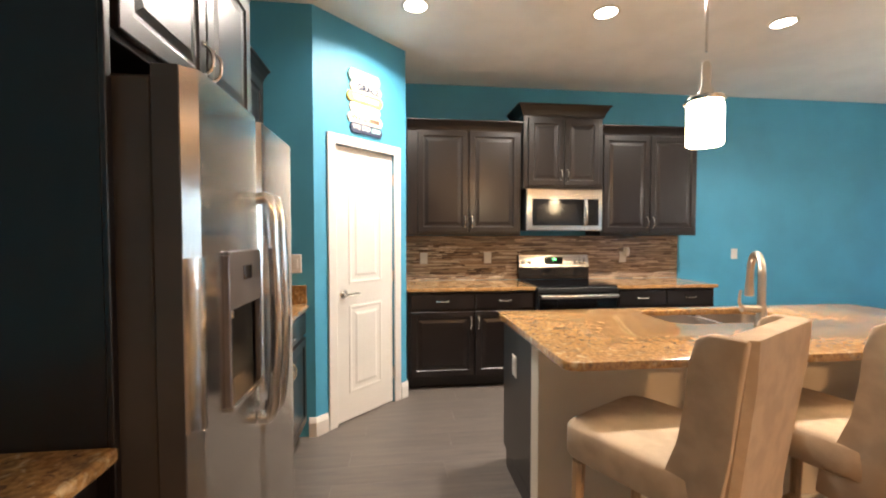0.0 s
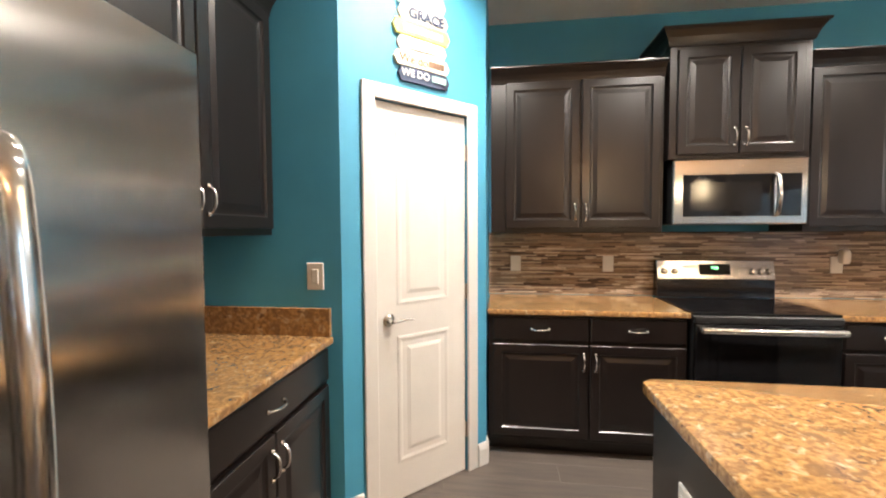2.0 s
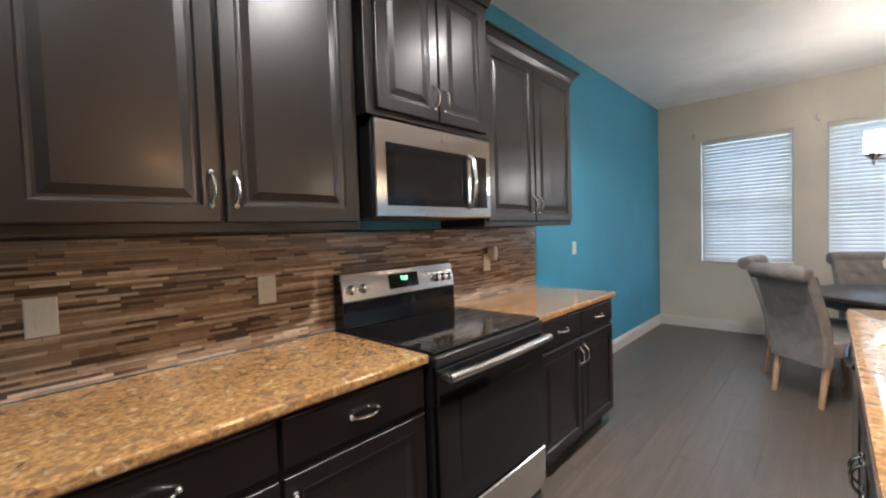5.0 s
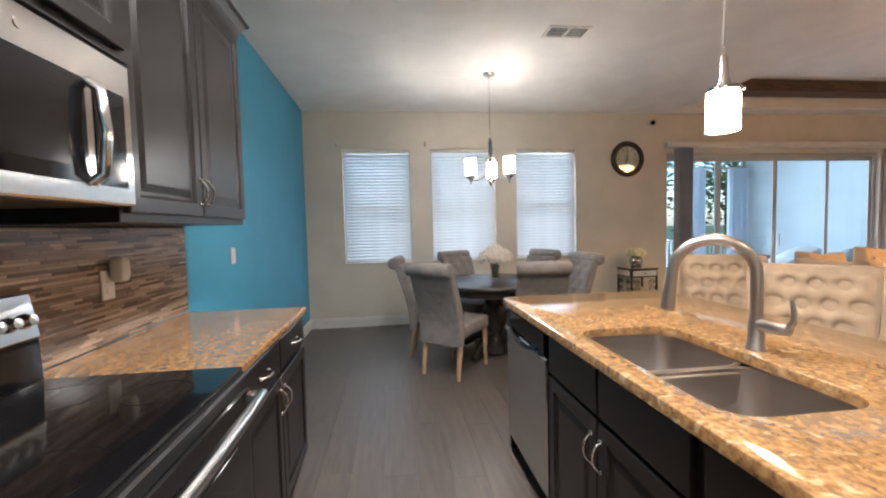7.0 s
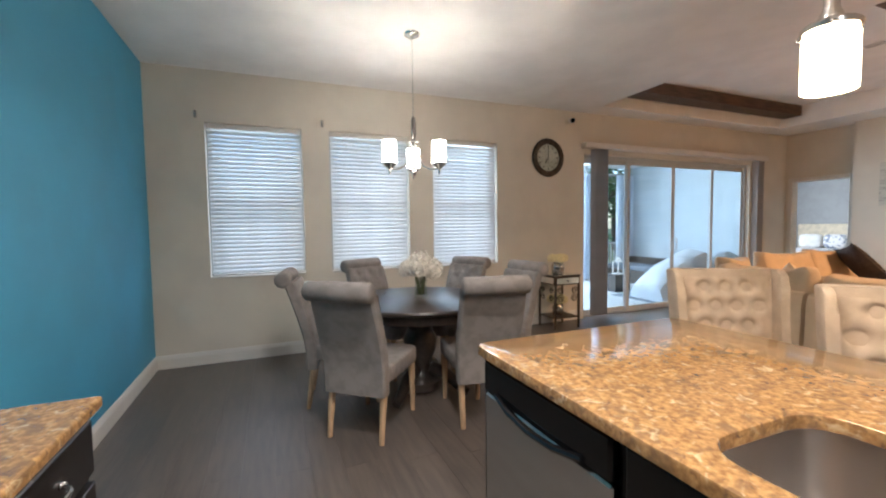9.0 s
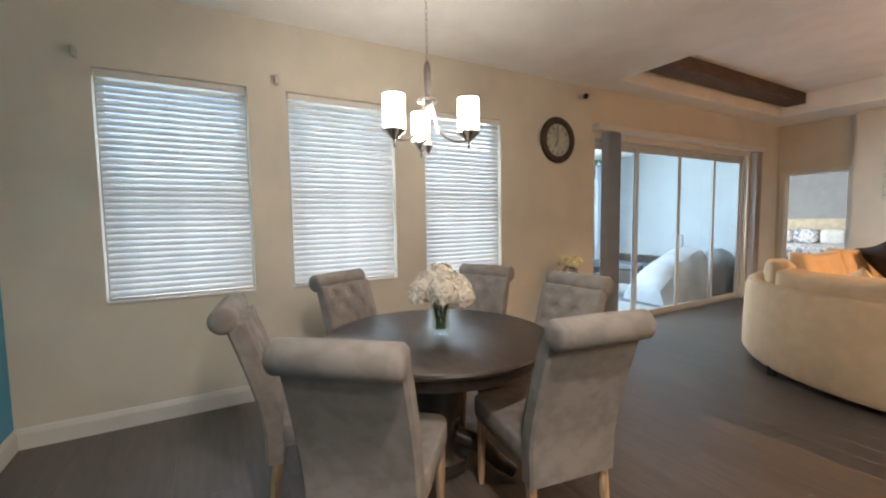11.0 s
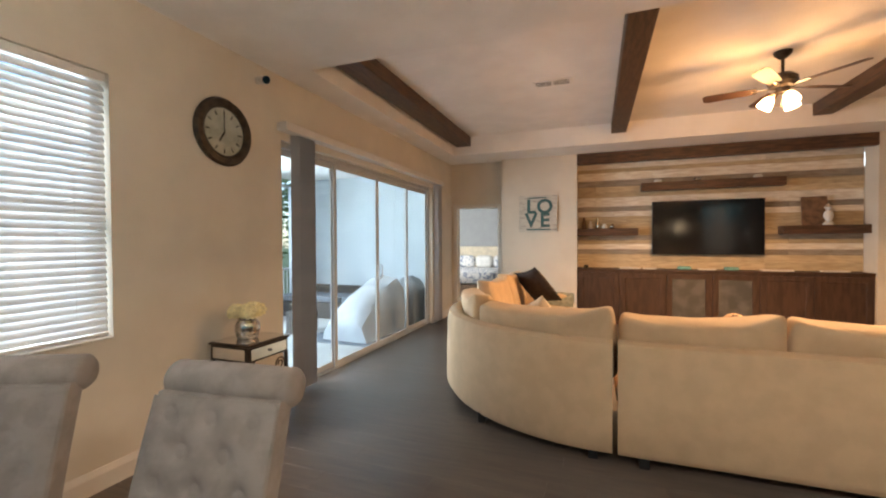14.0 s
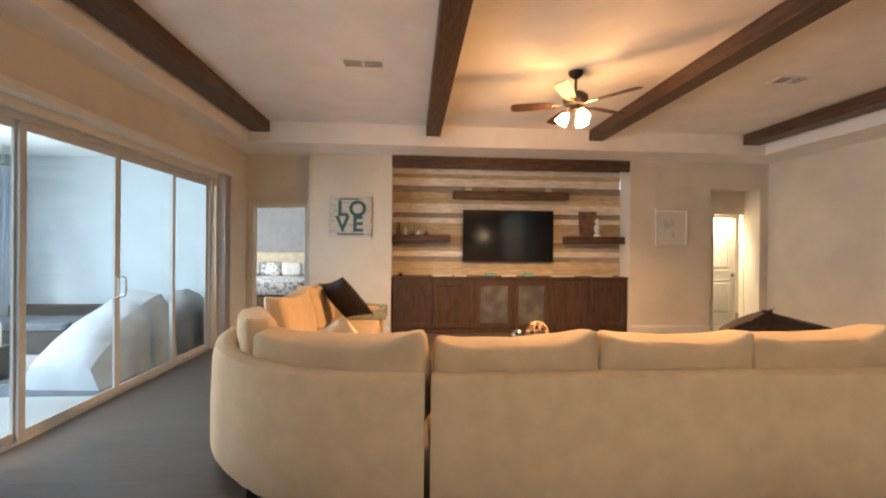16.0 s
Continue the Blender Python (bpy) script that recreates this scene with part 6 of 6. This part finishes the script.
part("ball", puff(0.0, 0.10, 0.07, 0.06, 0.06, 0.06, 1, n=20, k=12), M_IRON, ty, "dark ball", smooth=True)
bm = bmesh.new()
for k in range(8):
    q = pose(-0.10, 0.02, 0.125, 25 * k, 40 * k, 61 * k)
    tube([q @ Vector((0.11 * math.cos(t_), 0.11 * math.sin(t_), 0)) for t_ in [2 * math.pi * i / 28 for i in range(29)]], 0.004, 5, bm=bm)
part("wire_ball", bm, M_OAK, ty, "woven wire sphere")
small("book", "pale book on the coffee table", "book", (1.27, -7.0, 0.456), box(-0.12, 0.12, -0.09, 0.09, 0, 0.035, 0.004), M_WHITE, False)

# ---- doorways: bedroom and hall ----
bmk = bmesh.new()
for x0, x1, z0, z1 in ((3.76, 3.829, 0, 2.13), (4.641, 4.71, 0, 2.13), (3.829, 4.641, 2.061, 2.13)):
    box(x0, x1, -9.899, -9.882, z0, z1, 0.004, bm=bmk)
structure("trim_bedroom_door", bmk, M_WHITE, "white bedroom doorway casing", "trim")
bd = thing("bed", "bed with patterned quilt and white pillows", "bed", (5.0, -12.6, 0))
part("frame", box(-0.75, 1.3, -0.9, 0.9, 0.08, 0.38, 0.02), M_BROWNB, bd)
part("mattress", puff(0.25, 0, 0.55, 1.0, 0.9, 0.16, 0.2, n=32), M_BEDDING, bd, "floral patterned quilt", smooth=True)
part("headboard", box(-0.9, 1.4, -0.99, -0.92, 0.2, 1.28, 0.03), M_CREAM, bd, "cream headboard")
for k in range(4):
    part("pillow", puff(-0.52 + 0.5 * k, -0.68, 0.87, 0.24, 0.10, 0.17, 0.5, m=None), M_LINEN if k % 2 else M_BEDDING, bd, smooth=True)
hd = panel_door("door_2", 0.74, 2.03, pose(-3.76, -10.42, 0, 0, 0, 188), "white two-panel door standing open in the lit hall", -1, (0.25, 1.05, 1.83), ((0.20, 0.86), (1.02, 1.90)))

# ---- lanai and outdoors ----
structure("ground", box(-60, 120, -90, 60, -0.30, -0.12), M_GRASS, "green lawn reaching to the horizon", "ground")
structure("floor_lanai", box(WX + T, 8.2, -9.75, -4.3, -0.12, -0.03), M_LANFLOOR, "pale lanai floor", "floor")
bm = box(4.92, 8.2, -9.75, -9.60, -0.12, 2.75)
structure("wall_lanai_south", bm, M_LANWALL, "pale blue-grey stucco lanai wall", "wall")
structure("ceiling_lanai", box(WX + T, 8.2, -9.75, -4.3, 2.75, 2.85), M_CEIL, "lanai ceiling", "ceiling")
sf = thing("screen_frame", "white aluminium screen frame along the open lanai side", "screen frame", (8.1, -7, 0), kind="structure")
for y in (-9.55, -8.2, -6.6, -4.4):
    part("post", box(-0.03, 0.03, y + 7 - 0.03, y + 7 + 0.03, -0.03, 2.75), M_ALU, sf)
for z in (0.85, 2.55):
    part("rail", box(-0.025, 0.025, -2.55, 2.6, z, z + 0.05), M_ALU, sf)
for i in range(26):
    part("picket", box(-0.008, 0.008, -2.5 + 0.1 * i - 0.008, -2.5 + 0.1 * i + 0.008, -0.03, 0.85), M_ALU, sf)


def curtain(y0, y1):
    c = thing("outdoor_curtain", "white sheer outdoor curtain hanging on the lanai", "curtain", (7.95, (y0 + y1) / 2, 0))
    n = 60
    a = [(0.05 * math.sin(i * 0.9) + 0.012 * math.sin(i * 2.3), (y0 - y1) / 2 + (y1 - y0) * i / n) for i in range(n + 1)]
    part("cloth", prism(a + [(x + 0.004, y) for x, y in reversed(a)], 0.02, 2.55), M_SHEER, c, smooth=True)


curtain(-9.55, -9.05)
curtain(-8.45, -7.95)


def draped(name, label, hx, hy, h, x, y, rz, mm, seed):
    c = thing(name, label, "furniture cover", (x, y, -0.03), rz)
    bm = bmesh.new()
    n, k = 40, 12
    loops = []
    for j in range(k + 1):
        u = j / k
        row = []
        for i in range(n):
            a = 2 * math.pi * i / n
            cx, sy = math.copysign(abs(math.cos(a)) ** 0.5, math.cos(a)), math.copysign(abs(math.sin(a)) ** 0.5, math.sin(a))
            fl = 1 + 0.10 * (1 - u) ** 2 + 0.05 * (1 - u) * math.sin(7 * a + seed)
            sh = math.sqrt(max(0, 1 - max(0, (u - 0.7) / 0.3) ** 2 * 0.85))
            z = h * u * (1 + 0.10 * math.sin(a + seed) * u)
            row.append(bm.verts.new((hx * cx * fl * sh, hy * sy * fl * sh, z)))
        loops.append(row)
    for a, b in zip(loops, loops[1:]):
        for i in range(n):
            bm.faces.new((a[i], a[(i + 1) % n], b[(i + 1) % n], b[i]))
    bm.faces.new(loops[0])
    bm.faces.new(loops[-1])
    part("cover", bm, mm, c, smooth=True)


wc = thing("covered_lounger", "pale fabric cover draped over a sloping patio lounger", "furniture cover", (5.42, -8.50, -0.018), 86)
secs = []
for i in range(17):
    u = i / 16
    h = (0.86 - 0.10 * u - 0.46 * u * u) * (0.9 if i in (0, 16) else 1.0) + 0.015 * math.sin(11 * u)
    wob = 0.02 * math.sin(5.3 * u) + 0.015 * math.sin(13 * u)
    fl = 0.03 + 0.02 * math.sin(9 * u)
    x = 1.22 * u
    secs.append([(x, -0.36 - fl, 0.0), (x, -0.35 + wob, h * 0.5), (x, -0.30, h * 0.85), (x, -0.22, h * 0.97), (x, -0.1, h + wob), (x, 0.1, h - wob),
                 (x, 0.22, h * 0.96), (x, 0.30, h * 0.82), (x, 0.34 + wob, h * 0.5), (x, 0.35 + fl, 0.0)])
part("cover", loft(secs), M_COVERW, wc, smooth=True)
draped("covered_chair", "grey fabric cover over a patio chair by the doors", 0.36, 0.30, 0.76, 5.38, -9.02, 0, M_COVER, 4.0)
po = thing("patio_sofa", "low dark wicker patio sofa along the lanai wall", "sofa", (6.95, -9.12, -0.03))
part("base", box(-1.1, 1.1, -0.42, 0.38, 0.0, 0.30, 0.012), M_WICKER, po)
part("backrest", box(-1.1, 1.1, -0.44, -0.30, 0.301, 0.56, 0.02), M_WICKER, po)
for k in range(3):
    part("seat_cushion", puff(-0.72 + 0.72 * k, 0.05, 0.36, 0.35, 0.33, 0.06, 0.25, n=28, k=10), M_RUG, po, smooth=True)
pb = thing("planter", "dark wicker planter box on the lanai", "planter", (6.55, -7.65, -0.03))
part("box", box(-0.16, 0.16, -0.2, 0.2, 0, 0.35, 0.01), M_WICKER, pb)
ln = thing("lantern", "white patio lantern with glass sides", "lantern", (6.50, -7.62, 0.321))
part("base", box(-0.08, 0.08, -0.08, 0.08, 0, 0.02, 0.003), M_WHITE, ln)
part("roof", lathe([(0.11, 0.26), (0.05, 0.32), (0.02, 0.34), (0.0, 0.38)], n=4), M_WHITE, ln)
for x in (-0.07, 0.07):
    for y in (-0.07, 0.07):
        part("post", box(x - 0.008, x + 0.008, y - 0.008, y + 0.008, 0.02, 0.26), M_WHITE, ln)
rug = thing("outdoor_rug", "blue grey outdoor rug on the lanai floor", "rug", (5.6, -7.7, -0.03))
part("mat", box(-0.55, 0.6, -0.75, 0.55, 0.0, 0.012, 0.003), M_RUG, rug)


def tree(x, y, h, r, seed):
    rnd = random.Random(seed)
    t = thing("tree", "green leafy tree beyond the lanai screen", "tree", (x, y, -0.14), group="garden trees")
    bm = tube([(0, 0, 0), (0.08, 0.05, h * 0.3), (0.0, 0.1, h * 0.6)], 0.16, 8, r1=0.07)
    for k in range(6):
        a = k * 1.05
        tube([(0.03, 0.05, h * (0.3 + 0.04 * k)), (r * 0.5 * math.cos(a), r * 0.5 * math.sin(a), h * (0.5 + 0.05 * k))], 0.05, 6, bm=bm, r1=0.02)
    part("trunk", bm, M_BARK, t)
    vs, fs = [], []
    for k in range(2600):
        c = Vector((rnd.gauss(0, 0.42), rnd.gauss(0, 0.42), rnd.gauss(0, 0.36)))
        c = Vector((c.x * r, c.y * r, h * 0.62 + c.z * h * 0.5))
        if c.z < h * 0.12 or noise.noise(c * 0.9 + Vector((seed, 0, 0))) < -0.12:
            continue
        d = Vector((rnd.uniform(-1, 1), rnd.uniform(-1, 1), rnd.uniform(-0.4, 1))).normalized()
        q = d.to_track_quat("Z", "Y")
        s = rnd.uniform(0.06, 0.14)
        b = len(vs)
        vs += [tuple(c + q @ Vector(p)) for p in ((-s, 0, 0), (0, -s * 0.5, 0.01), (s, 0, 0), (0, s * 0.5, 0.01))]
        fs.append((b, b + 1, b + 2, b + 3))
    me = bpy.data.meshes.new("crown")
    me.from_pydata(vs, [], fs)
    me.materials.append(M_LEAF)
    cr = new("crown", me)
    cr.parent = t


for k, (x, y) in enumerate(((14, -14.5), (15.5, -11.5), (13.5, -17.5), (18, -19), (19, -8), (17, -24), (14, -4), (21, -14))):
    tree(x, y, 5.5 + (k * 7 % 5) * 0.5, 2.4, k + 3)

# ---- pieces of walls and floors ----
# floor planks along the room
PL, PW = 1.22, 0.18
floor_ob = bpy.data.objects["floor"]
y, row = -9.88, 0
placed = 0
plank_mesh = {}


def plank_obj(length, width):
    key = (round(length, 2), round(width, 3))
    if key not in plank_mesh:
        bm = box(-length / 2 + 0.0003, length / 2 - 0.0003, -width / 2 + 0.0003, width / 2 - 0.0003, -0.0105, 0.0, 0.0007)
        me = bpy.data.meshes.new("plank")
        bm.to_mesh(me)
        bm.free()
        me.materials.append(M_FLOOR)
        plank_mesh[key] = me
    return plank_mesh[key]


rest = bmesh.new()
while y < 0.0:
    w = PW
    x = -4.2 - (row * 0.47 % 1) * PL
    while x < WX:
        a, b = max(x, -4.2), min(x + PL, WX + 0.10)
        if b - a > 0.05:
            cx, cy = (a + b) / 2, y + w / 2
            walked = cy > -6.3 and cx > -2.3 and not (cy > -0.5 and cx < 1.4)
            if walked and placed < 300:
                o = new("plank", plank_obj(b - a, w))
                o.parent = floor_ob
                o.matrix_basis = pose(cx, cy, 0)
                placed += 1
            else:
                box(a + 0.0006, b - 0.0006, y + 0.0006, y + w - 0.0006, -0.0105, 0.0, bm=rest)
        x += PL
    y += PW
    row += 1
box(-5.6, -2.6, -11.9, -9.89, -0.0105, 0.0, bm=rest)
box(2.4, 4.92, -13.7, -9.89, -0.0105, 0.0, bm=rest)
rp = part("plank_rest", rest, M_FLOOR_REST, floor_ob)
tagged(rp, kind="stuff")

# mosaic backsplash strips
tile_mesh = {}


def strip(length, mi):
    key = (length, mi)
    if key not in tile_mesh:
        bm = box(-length / 2 + 0.0008, length / 2 - 0.0008, -0.0095, -0.004, -0.0048, 0.0048, 0.0008)
        me = bpy.data.meshes.new("mosaic_strip")
        bm.to_mesh(me)
        bm.free()
        me.materials.append(M_TILE[mi])
        tile_mesh[key] = me
    return tile_mesh[key]


def backsplash(label, m, w, z0, z1, limit, start):
    bs = tagged(part("wall_backsplash", box(0, w, -0.005, -0.0005, z0, z1), M_GROUT_L), label, "backsplash", kind="structure")
    bs.matrix_basis = m
    rb = bmesh.new()
    rnd = random.Random(int(w * 100))
    z, used = z0 + 0.0055, 0
    while z < z1 - 0.006:
        x = 0.0
        while x < w - 0.01:
            ln = min(rnd.choice((0.06, 0.09, 0.12, 0.15, 0.20, 0.28)), round(w - x, 3))
            mi = rnd.choice((0, 0, 1, 1, 2, 2, 3))
            if used < limit and start[0] < x < start[1]:
                o = new("mosaic_strip", strip(ln, mi))
                o.parent = bs
                o.matrix_basis = pose(x + ln / 2, 0, z)
                used += 1
            else:
                box(x + 0.0008, x + ln - 0.0008, -0.0095, -0.004, z - 0.0048, z + 0.0048, bm=rb)
            x += ln
        z += 0.0106
    ob = part("mosaic_strips", rb, M_TILE_REST, bs)
    tagged(ob, kind="stuff")


backsplash("brown linear glass and stone mosaic backsplash", pose(-1.567, -0.0005, 0), 3.012, 0.915, 1.379, 300, (0.0, 1.25))
backsplash("brown linear mosaic backsplash by the pantry", pose(NX + 0.0005, -2.33, 0, 0, 0, 90), 0.96, 0.915, 1.379, 300, (-1, 1))

# plank wall in the niche
pw = tagged(part("wall_planks", box(-1.609, 2.399, -10.0695, -10.064, 0.94, 2.917), M_GROUT), "horizontal mixed white, grey and tan wood planks", "wood wall", kind="structure")
rnd = random.Random(11)
pm_ = {}
z = 0.945
# rows from the cabinet up: height and board (0 white, 1 grey, 2 tan), each row in one tone
ROWS = ((0.12, 2), (0.12, 2), (0.085, 1), (0.095, 0), (0.065, 2), (0.085, 1), (0.10, 2), (0.12, 2), (0.11, 2), (0.09, 0), (0.085, 1),
        (0.16, 0), (0.095, 2), (0.095, 2), (0.11, 1), (0.135, 0), (0.07, 2), (0.09, 0), (0.09, 1))
for PH, tone in ROWS:
    x = -1.605
    h = min(PH, 2.915 - z)
    if h < 0.01:
        break
    while x < 2.39:
        ln = min(rnd.choice((0.9, 1.2, 1.6)), 2.397 - x)
        if 2.397 - x - ln < 0.2:
            ln = 2.397 - x
        mi = tone
        key = (round(ln, 3), round(h, 3), mi)
        if key not in pm_:
            bm = box(-ln / 2 + 0.001, ln / 2 - 0.001, 0, 0.014, 0.001, h - 0.001, 0.0015)
            me = bpy.data.meshes.new("plank")
            bm.to_mesh(me)
            bm.free()
            me.materials.append(M_PLANK[mi])
            pm_[key] = me
        o = new("plank", pm_[key])
        o.parent = pw
        o.matrix_basis = pose(x + ln / 2, -10.064, z)
        x += ln
    z += PH
